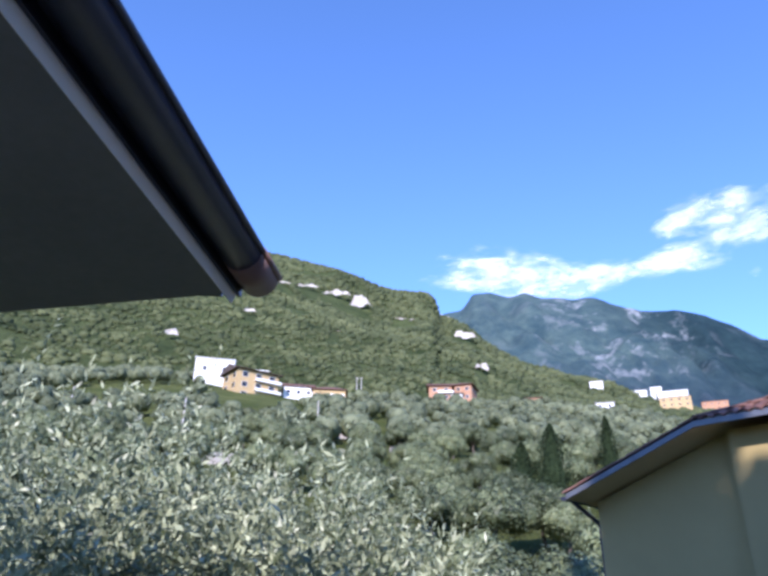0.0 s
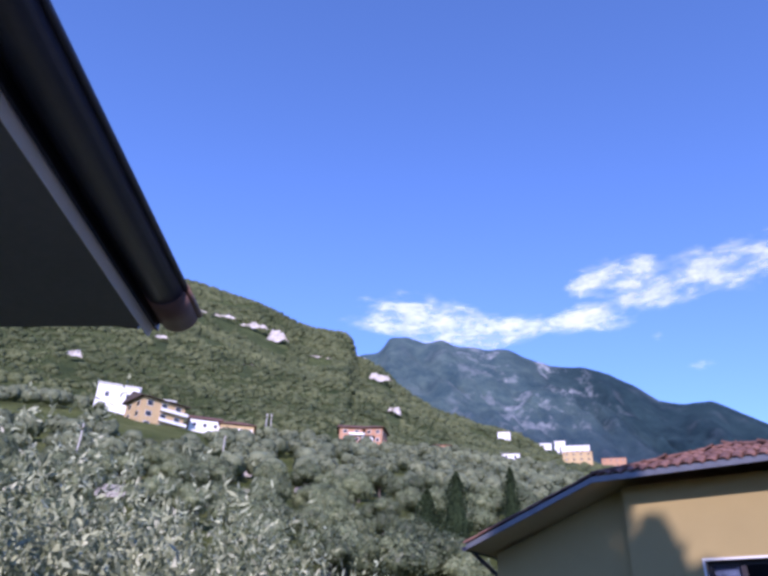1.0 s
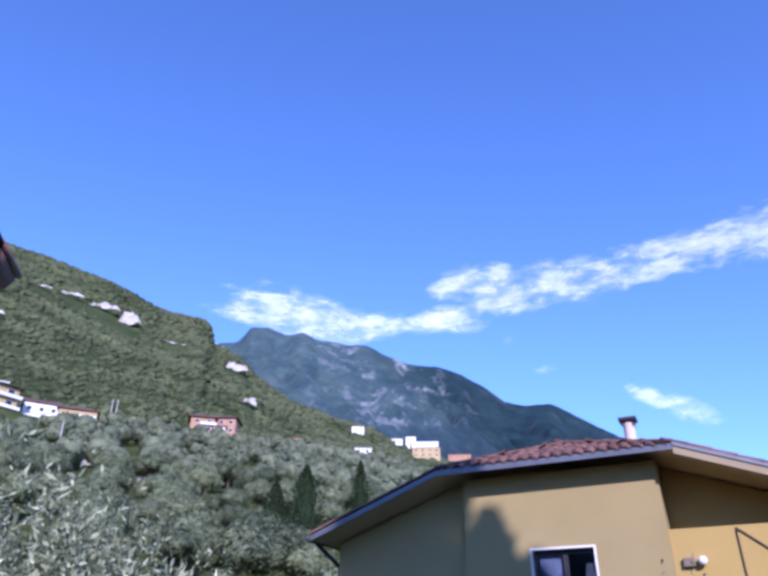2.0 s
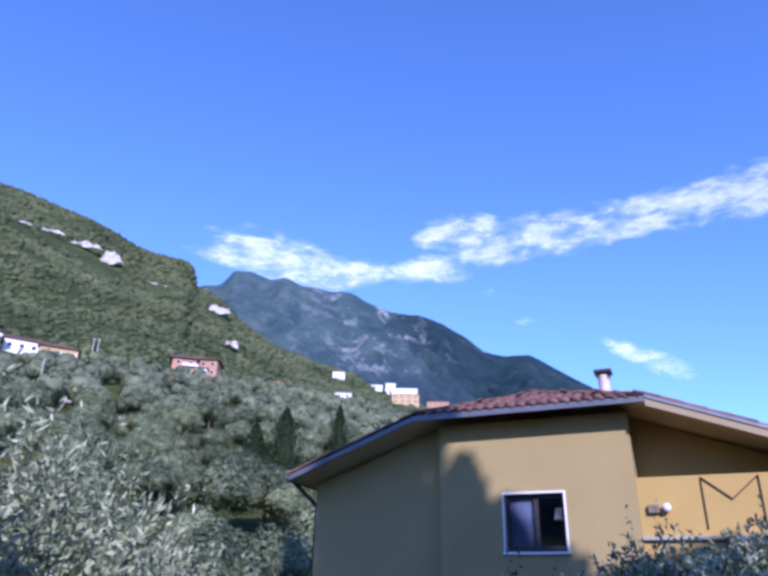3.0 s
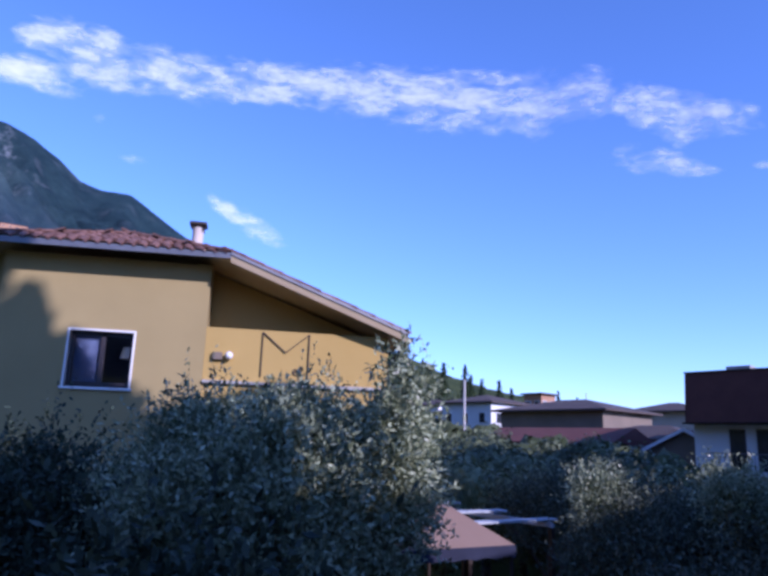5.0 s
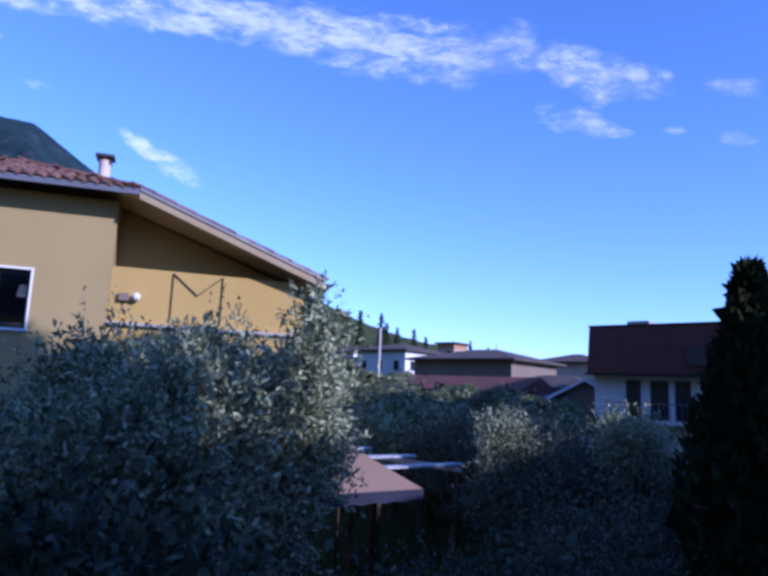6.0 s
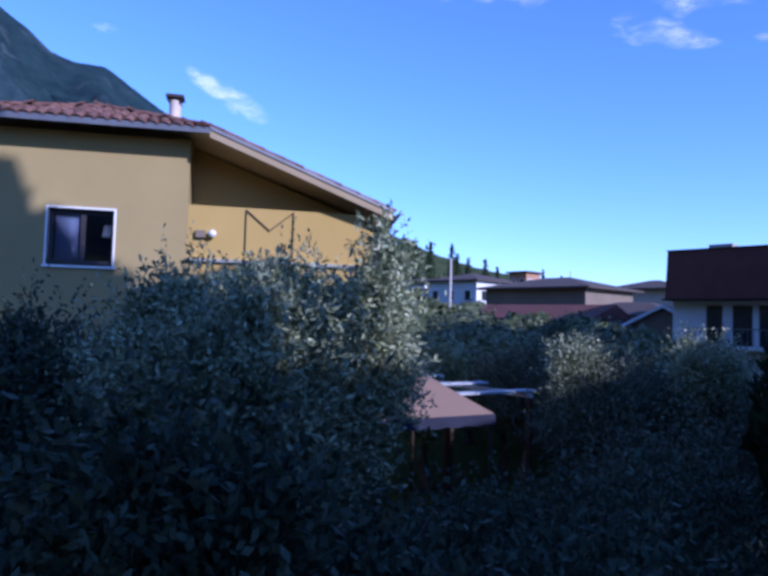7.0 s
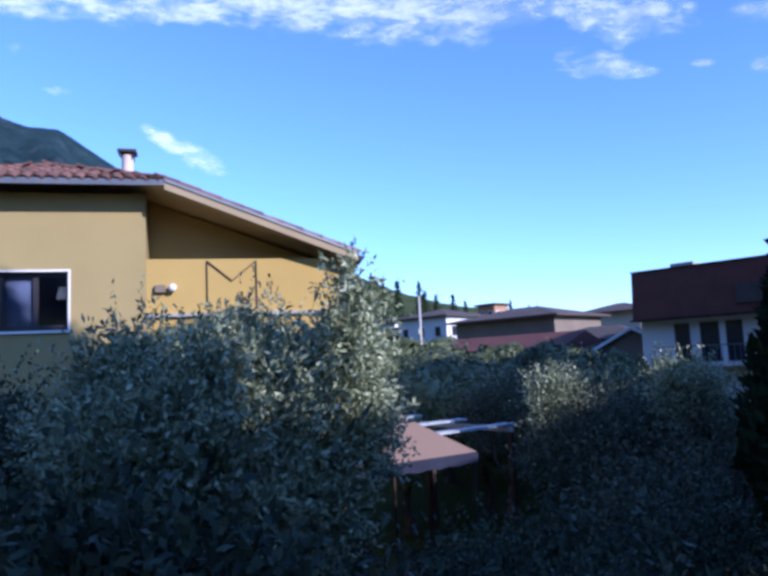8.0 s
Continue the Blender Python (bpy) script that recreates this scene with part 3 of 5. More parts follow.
# trees in the gardens between the nearest houses
n = 420
az = np.radians(rng.uniform(52, 92, n))
rr = rng.uniform(33, 100, n)
wx, wy = rr * np.sin(az), rr * np.cos(az)
free = np.ones(n, bool)
for hx, hy, hr in ((70.5, 30.2, 6.5), (62.5, 18.2, 8), (48.5, 15, 6.5), (82, 12.8, 6.5), (55.5, 10.2, 6.5), (98, 44, 7), (104, 30, 8), (118, 22, 8), (49, 6.7, 6), (44.4, -1.63, 9.5)):
    free &= (wx - hx) ** 2 + (wy - hy) ** 2 > hr ** 2
wx, wy, rr = wx[free], wy[free], rr[free]
wz = height(wx, wy)
sz = 1.0 + 1.1 * rng.random(len(wx)) + rr / 110
scatter("garden_trees", list(zip(wx, wy, wz + sz * 1.0, sz, sz * 1.2)), TUFTS, M_WOOD_FAR, "dark garden trees between the village houses", "trees")


def cypress_mesh(name, seed, tall, radius, blades):
    rg = np.random.default_rng(seed)
    h = rg.random(blades) ** 0.8
    a = rg.random(blades) * 2 * math.pi
    prof = radius * np.minimum(1, (1 - h) * 2.2) ** 0.8 * np.minimum(1, 0.45 + h * 3)
    rad = prof * (0.55 + 0.5 * rg.random(blades)) * (1 + 0.18 * np.sin(a * 3 + h * 14))
    c = np.stack([rad * np.cos(a), rad * np.sin(a), 0.05 * tall + h * tall * 0.95], 1)
    d = np.stack([np.cos(a) * 0.35, np.sin(a) * 0.35, np.ones(blades)], 1)
    size = 0.035 * tall if blades < 900 else 0.22
    v, f = leaf_cloud(c, d, size, size * 0.3, rg, 0.0)
    bm = bmesh.new()
    seg = 9
    levels = [(0.04, 0.3), (0.2, 0.8), (0.45, 0.85), (0.7, 0.55), (0.88, 0.22), (0.98, 0.03)]
    rings = [[bm.verts.new((math.cos(2 * math.pi * i / seg) * radius * q * 0.75, math.sin(2 * math.pi * i / seg) * radius * q * 0.75, p * tall)) for i in range(seg)] for p, q in levels]
    for r0, r1 in zip(rings, rings[1:]):
        for i in range(seg):
            bm.faces.new((r0[i], r0[(i + 1) % seg], r1[(i + 1) % seg], r1[i]))
    bm.verts.index_update()
    cv = [x.co[:] for x in bm.verts]
    cf = [[x.index for x in g.verts] for g in bm.faces]
    bm.free()
    return mesh_of(name, cv + v.tolist(), cf + (f + len(cv)).tolist(), M_CYPRESS)


def cypress(x, y, z, tall, radius, blades, label, seed, group=""):
    t = thing("cypress", pose(x, y, z), label, "tree", group)
    part("trunk", rod(bmesh.new(), (0, 0, -0.4), (0, 0, tall * 0.3), radius * 0.18, radius * 0.1), M_BARK, t)
    part("crown", cypress_mesh("cypress_crown", seed, tall, radius, blades), M_CYPRESS, t)
    return t


cypress(9.6, -2.3, 0.0, 6.4, 0.82, 5000, "dark cypress in shade beside the garden", 1)
cypress(9.2, -0.52, 0.0, 6.6, 0.78, 8000, "tall dark cypress rising above the garden", 2)
# unseen conifers, added to cast the shade on the ochre house
for sx, sy, low, tall, rad, k in ((2.3, -6.6, 11.6, 12.5, 0.72, 3), (2.9, -6.0, 11.4, 12.5, 0.74, 4), (3.3, -6.5, 11.4, 10.4, 0.55, 5), (4.15, -6.2, 12.0, 4.8, 0.75, 6), (4.8, -6.6, 12.2, 3.7, 1.0, 7), (2.1, -5.9, 11.5, 12.5, 0.62, 8)):
    t = thing("tall_conifer", pose(0.978 * sx + 0.208 * sy, -0.208 * sx + 0.978 * sy, 0.0), "unseen tall conifer behind the terrace, added to shade the house wall", "tree", "row of conifers")
    part("trunk", rod(bmesh.new(), (0, 0, -0.4), (0, 0, low + tall * 0.4), 0.2, 0.09), M_BARK, t)
    part("crown", cypress_mesh("conifer_crown", k, tall, rad, 5000), M_CYPRESS, t).location = (0, 0, low)


def shrub(x, y, z, w, h, seed):
    t = thing("shrub", pose(x, y, z), "dark evergreen shrub in deep shade in the garden", "shrub", "garden shrubs")
    bm = bmesh.new()
    for k in range(5):
        rod(bm, (0, 0, -0.1), (w * 0.2 * math.cos(k * 1.3), w * 0.2 * math.sin(k * 1.3), h * 0.5), 0.03, 0.012, 5)
    part("stems", bm, M_BARK, t)
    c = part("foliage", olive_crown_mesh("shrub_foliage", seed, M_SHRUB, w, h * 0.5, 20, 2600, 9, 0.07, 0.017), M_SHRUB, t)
    c.location = (0, 0, h * 0.55)
    return t


# first two added to darken the olive's foot; last five hide the lit wall
for k, (x, y, w, h) in enumerate([(2.05, 2.3, 0.6, 5.35), (2.2, 1.95, 0.5, 5.35), (2.2, 3.35, 1.05, 4.8), (2.55, 2.5, 1.0, 4.75), (3.2, 1.5, 1.0, 4.55), (3.4, 0.6, 1.0, 4.5), (3.45, -0.35, 1.0, 4.45), (4.6, 1.2, 0.9, 4.2), (5.6, 4.6, 1.5, 3.4), (6.8, 2.9, 1.5, 3.3), (7.8, 1.0, 1.4, 3.6), (5.0, 6.6, 1.4, 3.6), (9.5, 2.2, 1.6, 3.1), (9.6, 0.4, 1.5, 3.3), (11.6, 1.6, 1.6, 3.1), (9.0, 3.6, 1.2, 2.6), (2.6, 6.6, 1.4, 3.2), (5.2, 11.9, 1.2, 3.0), (6.6, 10.4, 1.2, 3.0), (7.8, 9.1, 1.2, 3.1), (8.9, 7.7, 1.2, 3.0), (10.0, 6.8, 1.1, 2.8)]):
    shrub(x, y, 0.0, w, h, 80 + k)
MIDS = [olive_crown_mesh("garden_crown", 71, M_LEAF_SHADE, 1.3, 0.95, 10, 1900, 10, 0.085, 0.016, sprigs=0.35, extra=((0.3, 0.2, 1.0, 0.3), (-0.7, 0.1, 0.75, 0.34), (0.9, -0.4, 0.6, 0.3), (-0.2, -0.8, 0.95, 0.2))),
        olive_crown_mesh("garden_crown", 74, M_LEAF_SHADE, 1.5, 0.8, 11, 1900, 10, 0.085, 0.016, sprigs=0.35, extra=((-0.5, 0.4, 0.95, 0.28), (0.8, 0.5, 0.8, 0.3), (0.2, -0.9, 0.9, 0.24), (-1.1, -0.5, 0.5, 0.36)))]
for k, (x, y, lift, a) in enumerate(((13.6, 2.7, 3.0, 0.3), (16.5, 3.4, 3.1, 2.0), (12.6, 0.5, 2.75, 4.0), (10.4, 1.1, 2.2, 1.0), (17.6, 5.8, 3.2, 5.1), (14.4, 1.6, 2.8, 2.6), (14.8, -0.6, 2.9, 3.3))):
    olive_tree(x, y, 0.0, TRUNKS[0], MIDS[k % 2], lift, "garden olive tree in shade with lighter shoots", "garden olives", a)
# sunlit shoots: paler leaf colour than the crowns darkened for shade
SHOOTS = olive_crown_mesh("garden_shoots", 77, M_LEAF, 0.62, 0.75, 9, 900, 11, 0.07, 0.015, sprigs=0.4)
for k, (x, y, lift, a) in enumerate(((13.9, 3.6, 3.75, 0.4), (12.9, 1.3, 3.9, 2.2), (14.6, 1.0, 3.6, 4.4))):
    olive_tree(x, y, 0.0, TRUNKS[1], SHOOTS, lift, "young garden olive, paler leaf standing for sun on its shoots", "garden olives", a)
for k, (x, y, s, h) in enumerate([(20.5, 7.6, 1.0, 0.0), (22.0, 4.0, 1.0, 0.0), (18.5, 9.3, 0.95, 0.0),
                                  (24.5, 10.5, 1.05, 0.0), (26.0, 6.5, 1.05, 0.0), (23.0, 0.8, 0.66, 0.0), (18.6, 1.6, 0.66, 0.0), (28.5, 2.8, 0.7, 0.0), (28.0, 12.8, 1.1, 0.0), (30.5, 8.8, 1.1, 0.0)]):
    copy_thing(first[k % 4], Matrix.LocRotScale((x, y, float(height(x, y)) + h), Euler((0, 0, k * 1.7)), None)).scale = (s, s, s)


# ---- the ochre house ----
HX, HY, HTURN = 7.304, 11.191, -47.2
HOUSE = pose(HX, HY, 0, 0, 0, HTURN)
house = thing("ochre_house", HOUSE, "ochre rendered house with a clipped-gable clay tile roof", "house")
RX, RZ, SL = 0.6, 9.12, 0.37          # ridge place, height, roof slope
XL, XR, YF, YB, YH = -4.35, 6.16, -0.55, 9.6, 1.3
YR = -0.3                             # the verge draws in towards the far corner
REC = 0.3                             # side walls stand back from the middle block


def roof_z(x):
    """Roof height; the slopes ease off a little towards the ridge."""
    d = abs(x - RX)
    return RZ - SL * 2.13 - SL * (d - 2.13) if d > 2.13 else RZ - SL * 2.13 + 0.325 * (2.13 - d)


def gable_wall(x0, x1, y0, y1, z0, drop=0.16):
    pts = [(x0, z0), (x1, z0), (x1, roof_z(x1) - drop)]
    if x0 < RX < x1:
        pts.append((RX, roof_z(RX) - drop))
    pts.append((x0, roof_z(x0) - drop))
    return prism(bmesh.new(), pts, y0, y1)


part("side_wall", gable_wall(-4.15, -1.26, REC, REC + 0.3, -0.2), M_OCHRE, house, "ochre side wall in deep shade")
REW, ZP = 0.03, 7.03                  # lettered wall: set-back and top
part("lettered_wall", boxed(2.372, 5.85, REW, REW + 0.22, -0.2, ZP), M_ORANGE, house, "warm orange ochre wall with iron lettering")
# upper wall set back so that the band above the lettering falls dark
part("setback_wall", gable_wall(2.372, 5.85, 0.9, 1.08, 5.8), M_ORANGE, house, "upper orange wall, set back to fall into shade")
part("setback_floor", boxed(2.372, 5.55, REW + 0.224, 0.898, 5.7, 5.8), M_CONCRETE, house)
WX0, WX1, WZ0, WZ1 = 0.0, 1.1, 5.81, 6.82
def holed_wall(x0, x1, z0, z1, hx0, hx1, hz0, hz1, y0, y1):
    """A wall sheet with a window opening through it, as one closed shape."""
    bm = bmesh.new()
    q = {}
    for y in (y0, y1):
        for n, (x, z) in enumerate(((x0, z0), (x1, z0), (x1, z1), (x0, z1), (hx0, hz0), (hx1, hz0), (hx1, hz1), (hx0, hz1))):
            q[y, n] = bm.verts.new((x, y, z))
    for y in (y0, y1):
        for i in range(4):
            j = (i + 1) % 4
            bm.faces.new((q[y, i], q[y, j], q[y, 4 + j], q[y, 4 + i]))
    for o in (0, 4):
        for i in range(4):
            j = (i + 1) % 4
            bm.faces.new((q[y0, o + i], q[y0, o + j], q[y1, o + j], q[y1, o + i]))
    bmesh.ops.recalc_face_normals(bm, faces=bm.faces)
    return bm


part("front_wall", holed_wall(-1.26, 2.37, -0.2, 8.2, WX0, WX1, WZ0, WZ1, 0, 0.3), M_OCHRE, house)
part("return_wall", boxed(-1.26, -0.96, 0.302, 1.2, -0.2, 8.2), M_OCHRE, house)
part("return_wall", boxed(2.07, 2.37, 0.302, 1.018, -0.2, 8.3), M_OCHRE, house)
bm = bmesh.new()
box(bm, -4.15, -3.85, REC + 0.3, 9.3, -0.2, 7.2)
box(bm, 5.55, 5.85, REC + 0.3, 9.3, -0.2, 7.05)
part("flank_wall", bm, M_OCHRE, house)
part("rear_wall", gable_wall(-3.85, 5.55, 9.0, 9.3, -0.2), M_OCHRE, house)
part("room_floor", boxed(-3.85, 5.55, 0.6, 9.0, 4.9, 5.0), M_ROOMDARK, house)
part("room_wall", boxed(-0.96, 2.07, 2.4, 2.5, 5.0, 8.0), M_ROOMDARK, house)
# roof sheets
TH = 0.1
hipl, hipr = RX - 2.2, RX + 2.13
ez, RT = roof_z(hipl), roof_z(RX)
left = [(XL, YF, roof_z(XL)), (hipl, YF, ez), (RX, YH, RT), (RX, YB, RT), (hipl, YB, ez), (XL, YB, roof_z(XL))]
right = [(XR, YR, roof_z(XR) + 0.03), (XR, YB, roof_z(XR)), (hipr, YB, roof_z(hipr)), (RX, YB, RT), (RX, YH, RT), (hipr, YF, roof_z(hipr))]
hip = [(hipl, YF, ez), (hipr, YF, roof_z(hipr)), (RX, YH, RT)]
for pts in (left, right, hip):
    part("roof_sheet", slab(bmesh.new(), pts, TH), M_SOFFIT, house, "painted plaster soffit under the roof")
# flashing along the edges
def edge_strip(a, b, out, hi, lo):
    """A thin folded strip along a roof edge from a to b, pushed out by out."""
    bm = bmesh.new()
    o = Vector(out)
    a, b = Vector(a), Vector(b)
    q = []
    for p in (a, b):
        for k, dz in ((0, hi), (1, hi), (1, lo), (0, lo)):
            q.append(bm.verts.new(p + o * (0.012 + 0.03 * k) + Vector((0, 0, dz))))
    for i in range(4):
        j = (i + 1) % 4
        bm.faces.new((q[i], q[j], q[4 + j], q[4 + i]))
    bm.faces.new(q[:4][::-1])
    bm.faces.new(q[4:])
    bmesh.ops.recalc_face_normals(bm, faces=bm.faces)
    return bm


for a, b in ((left[0], left[1]), (hip[0], hip[1])):
    part("fascia", edge_strip(a, b, (0, -1, 0), 0.0, -TH - 0.005), M_FASCIA, house, "grey metal flashing strip")
# colour toned down for the shaded soffit that the verge board stands for
M_BEIGE = surface("beige_shaded_board", (0.31, 0.245, 0.145), (0.37, 0.295, 0.18), 1.5, 0.85, 0.1, 40)
part("fascia", edge_strip(right[5], right[0], (0, -1, 0), -0.045, -TH - 0.08), M_BEIGE, house, "beige verge board, toned for the shaded soffit")
part("flashing", edge_strip(right[5], right[0], (0, -1.6, 0), 0.02, -0.045), M_FASCIA, house, "grey metal flashing strip")


def gutter_bm(p0, p1, r, open_up=True, seg=10):
    """A half-round gutter between two points, with a thickness and a beaded rim."""
    bm = bmesh.new()
    p0, p1 = Vector(p0), Vector(p1)
    d = (p1 - p0).normalized()
    s = d.cross(Vector((0, 0, 1))).normalized()
    rows = []
    for p in (p0, p1):
        outer = [p + s * r * math.cos(math.pi * i / seg) - Vector((0, 0, 1)) * r * math.sin(math.pi * i / seg) for i in range(seg + 1)]
        inner = [p + s * r * 0.93 * math.cos(math.pi * i / seg) - Vector((0, 0, 1)) * r * 0.93 * math.sin(math.pi * i / seg) for i in range(seg, -1, -1)]
        rows.append([bm.verts.new(v) for v in outer + inner])
    k = len(rows[0])
    for i in range(k):
        j = (i + 1) % k
        bm.faces.new((rows[0][i], rows[0][j], rows[1][j], rows[1][i]))
    for row, sign in ((rows[0], 1), (rows[1], -1)):
        cap = row[:seg + 1]
        bm.faces.new(cap if sign > 0 else cap[::-1])
    for sgn in (1, -1):
        rod(bm, p0 + s * r * sgn, p1 + s * r * sgn, 0.012, 0.012, 6)
    bmesh.ops.recalc_face_normals(bm, faces=bm.faces)
    return bm


part("gutter", gutter_bm((XL - 0.06, YF - 0.02, roof_z(XL) - 0.05), (XL - 0.06, YB, roof_z(XL) - 0.05), 0.075), M_GUTTER, house, "dark metal gutter")
part("gutter", gutter_bm((XR + 0.06, YR - 0.02, roof_z(XR) - 0.05), (XR + 0.06, YB, roof_z(XR) - 0.05), 0.075), M_GUTTER, house, "dark metal gutter")
bm = bmesh.new()
rod(bm, (XL - 0.06, YF + 0.3, roof_z(XL) - 0.1), (-4.22, 0.45, roof_z(XL) - 0.5), 0.045)
rod(bm, (-4.22, 0.45, roof_z(XL) - 0.5), (-4.22, 0.45, 0), 0.045)
part("downpipe", bm, M_GUTTER, house, "dark metal downpipe")
bm = bmesh.new()
rod(bm, (XR + 0.06, YF + 0.25, roof_z(XR) - 0.1), (5.95, 0.4, roof_z(XR) - 0.5), 0.045)
rod(bm, (5.95, 0.4, roof_z(XR) - 0.5), (5.95, 0.4, 0), 0.045)
part("downpipe", bm, M_GUTTER, house, "dark metal downpipe")
# window
win = part("window", boxed(WX0 + 0.05, WX1 - 0.05, 0.1, 0.13, WZ0 + 0.05, WZ0 + 0.1), M_DARKWOOD, house, "square casement window with white surround")
bm = bmesh.new()
SW = 0.036
for a in ((WX0 - SW, WX0, WZ0 - SW, WZ1 + SW), (WX1, WX1 + SW, WZ0 - SW, WZ1 + SW), (WX0, WX1, WZ1, WZ1 + SW)):
    box(bm, a[0], a[1], -0.025, 0.12, a[2], a[3])
part("surround", bm, M_WHITE, win, "white stone surround")
part("sill", boxed(WX0 - 0.06, WX1 + 0.06, -0.055, 0.14, WZ0 - 0.045, WZ0, bevel=0.008), M_WHITE, win, "white sill")
bm = bmesh.new()
for a in ((0.0, 0.06, WZ0, WZ1), (1.04, 1.1, WZ0, WZ1), (0.52, 0.6, WZ0, WZ1), (0.06, 1.04, WZ1 - 0.07, WZ1), (0.06, 1.04, WZ0, WZ0 + 0.07)):
    box(bm, a[0], a[1], 0.12, 0.18, a[2], a[3])
part("frame", bm, M_DARKWOOD, win)
for a in ((0.06, 0.5), (0.6, 1.04)):
    g = part("pane", boxed(a[0], a[1], 0.145, 0.15, WZ0 + 0.07, WZ1 - 0.07), M_GLASS, win)
    g.visible_shadow = False
bm = bmesh.new()
for k in range(7):
    box(bm, 0.08 + k * 0.06, 0.1385 + k * 0.06, 0.2 + 0.003 * (k % 2), 0.212 + 0.003 * (k % 2), WZ0 + 0.02, WZ1 - 0.03)
part("blind", bm, M_CURTAIN, win, "blue-grey closed blind")
part("lamp_shade", rod(bmesh.new(), (0.93, 0.6, WZ1 - 0.42), (0.93, 0.6, WZ1 - 0.2), 0.14, 0.1, 12), M_WHITE, win, "pale shade seen through the glass")
# iron letters on the warm wall
def stroke(bm, a, b, w=0.02):
    a, b = Vector((a[0], 0, a[1])), Vector((b[0], 0, b[1]))
    s = (b - a).normalized().cross(Vector((0, 1, 0))) * w * 0.5
    prism(bm, [((a + s).x, (a + s).z), ((b + s).x, (b + s).z), ((b - s).x, (b - s).z), ((a - s).x, (a - s).z)], REW - 0.03, REW - 0.005)


bm = bmesh.new()
for a, b in (((3.42, 6.15), (3.42, 6.99)), ((3.42, 6.99), (3.86, 6.62)), ((3.86, 6.62), (4.3, 6.99)), ((4.3, 6.99), (4.3, 6.1))):
    stroke(bm, a, b)
part("letter", bm, M_IRON, house, "large thin iron letter M")


def words(text, size, m, material, parent):
    cu = bpy.data.curves.new("lettering", "FONT")
    cu.body, cu.size, cu.extrude = text, size, 0.008
    tmp = bpy.data.objects.new("lettering", cu)
    scene.collection.objects.link(tmp)
    bpy.context.view_layer.update()
    me = bpy.data.meshes.new_from_object(tmp.evaluated_get(bpy.context.evaluated_depsgraph_get()))
    bpy.data.objects.remove(tmp)
    me.materials.clear()
    me.materials.append(material)
    ob = part("lettering", me, material, parent, "small dark iron letters")
    ob.matrix_local = m
    return ob


words("el", 0.27, pose(4.0, REW - 0.012, 6.2, 90, 0, 0), M_IRON, house)
part("ledge", boxed(2.372, 5.9, REW - 0.09, REW - 0.002, 5.98, 6.04, bevel=0.01), M_CONCRETE, house, "grey balcony ledge")
lamp = part("wall_box", boxed(2.52, 2.7, REW - 0.09, REW - 0.002, 6.42, 6.56, bevel=0.01), M_BROWNWALL, house, "brown wall box")
bm = bmesh.new()
bmesh.ops.create_uvsphere(bm, u_segments=16, v_segments=10, radius=0.075)
bmesh.ops.translate(bm, verts=bm.verts, vec=(2.82, REW - 0.1, 6.5))
rod(bm, (2.82, REW, 6.5), (2.82, REW - 0.06, 6.5), 0.03, 0.03)
part("wall_lamp", bm, M_GLOBE, house, "white glass globe lamp", smooth=True)
# chimney
ch = part("chimney", rod(bmesh.new(), (1.82, 2.5, 8.3), (1.82, 2.5, 9.69), 0.13, 0.12, 14), M_CHIM, house, "pale round chimney pot")
bm = bmesh.new()
box(bm, 1.63, 2.01, 2.31, 2.69, 9.72, 9.79, bevel=0.01)
for a in (1.7, 1.94):
    for b in (2.38, 2.62):
        box(bm, a - 0.014, a + 0.014, b - 0.014, b + 0.014, 9.6, 9.73)
part("cap", bm, M_IRON, ch, "dark metal chimney cap")

# sunlit tip of the gutter: the light is put into a lighter brown
M_GUTTERSUN = surface("sunlit_gutter_end", (0.20, 0.12, 0.10), (0.28, 0.17, 0.145), 6, 0.45, 0.05, 40)

# ---- our own building: eave, terrace and walls ----
OWN = pose(-0.55, 1.93, 0, 0, 0, -9.2)        # local y runs along the eave, away from the terrace
own = thing("terrace_house", OWN, "plain rendered house whose eave hangs over the terrace", "house")
ZS = 5.93
part("soffit", slab(bmesh.new(), [(-3.2, -9.0, ZS + 0.03), (-0.062, -9.0, ZS + 0.03), (-0.062, 0.0, ZS + 0.03), (-3.2, 0.3, ZS + 0.03)], 0.03), M_BOARD, own, "grey painted soffit boards")
part("trim_strip", prism(bmesh.new(), [(-0.062, ZS - 0.034), (-0.059, ZS - 0.034), (-0.047, ZS - 0.008), (-0.047, ZS + 0.03), (-0.062, ZS + 0.03)], -9.0, 0.002), M_TRIM, own, "white painted trim strip")
part("fascia", boxed(-0.046, -0.036, -9.0, 0.018, ZS - 0.006, ZS + 0.17), M_GUTTER, own, "dark brown fascia board")
part("gutter_end", gutter_bm((0.018, -0.16, ZS + 0.055), (0.018, 0.02, ZS + 0.055), 0.063, seg=14), M_GUTTERSUN, own, "sunlit gutter tip, its light put into a lighter brown", smooth=True)
part("gutter", gutter_bm((0.018, -9.0, ZS + 0.055), (0.018, -0.15, ZS + 0.055), 0.06, seg=14), M_GUTTER, own, "dark brown half-round gutter", smooth=True)
bm = slab(bmesh.new(), [(-0.06, -9.0, ZS + 0.2), (-0.06, 0.02, ZS + 0.2), (-3.4, 0.02, ZS + 0.5), (-3.4, -9.0, ZS + 0.5)], 0.08)
part("roof", bm, M_TILES, own)
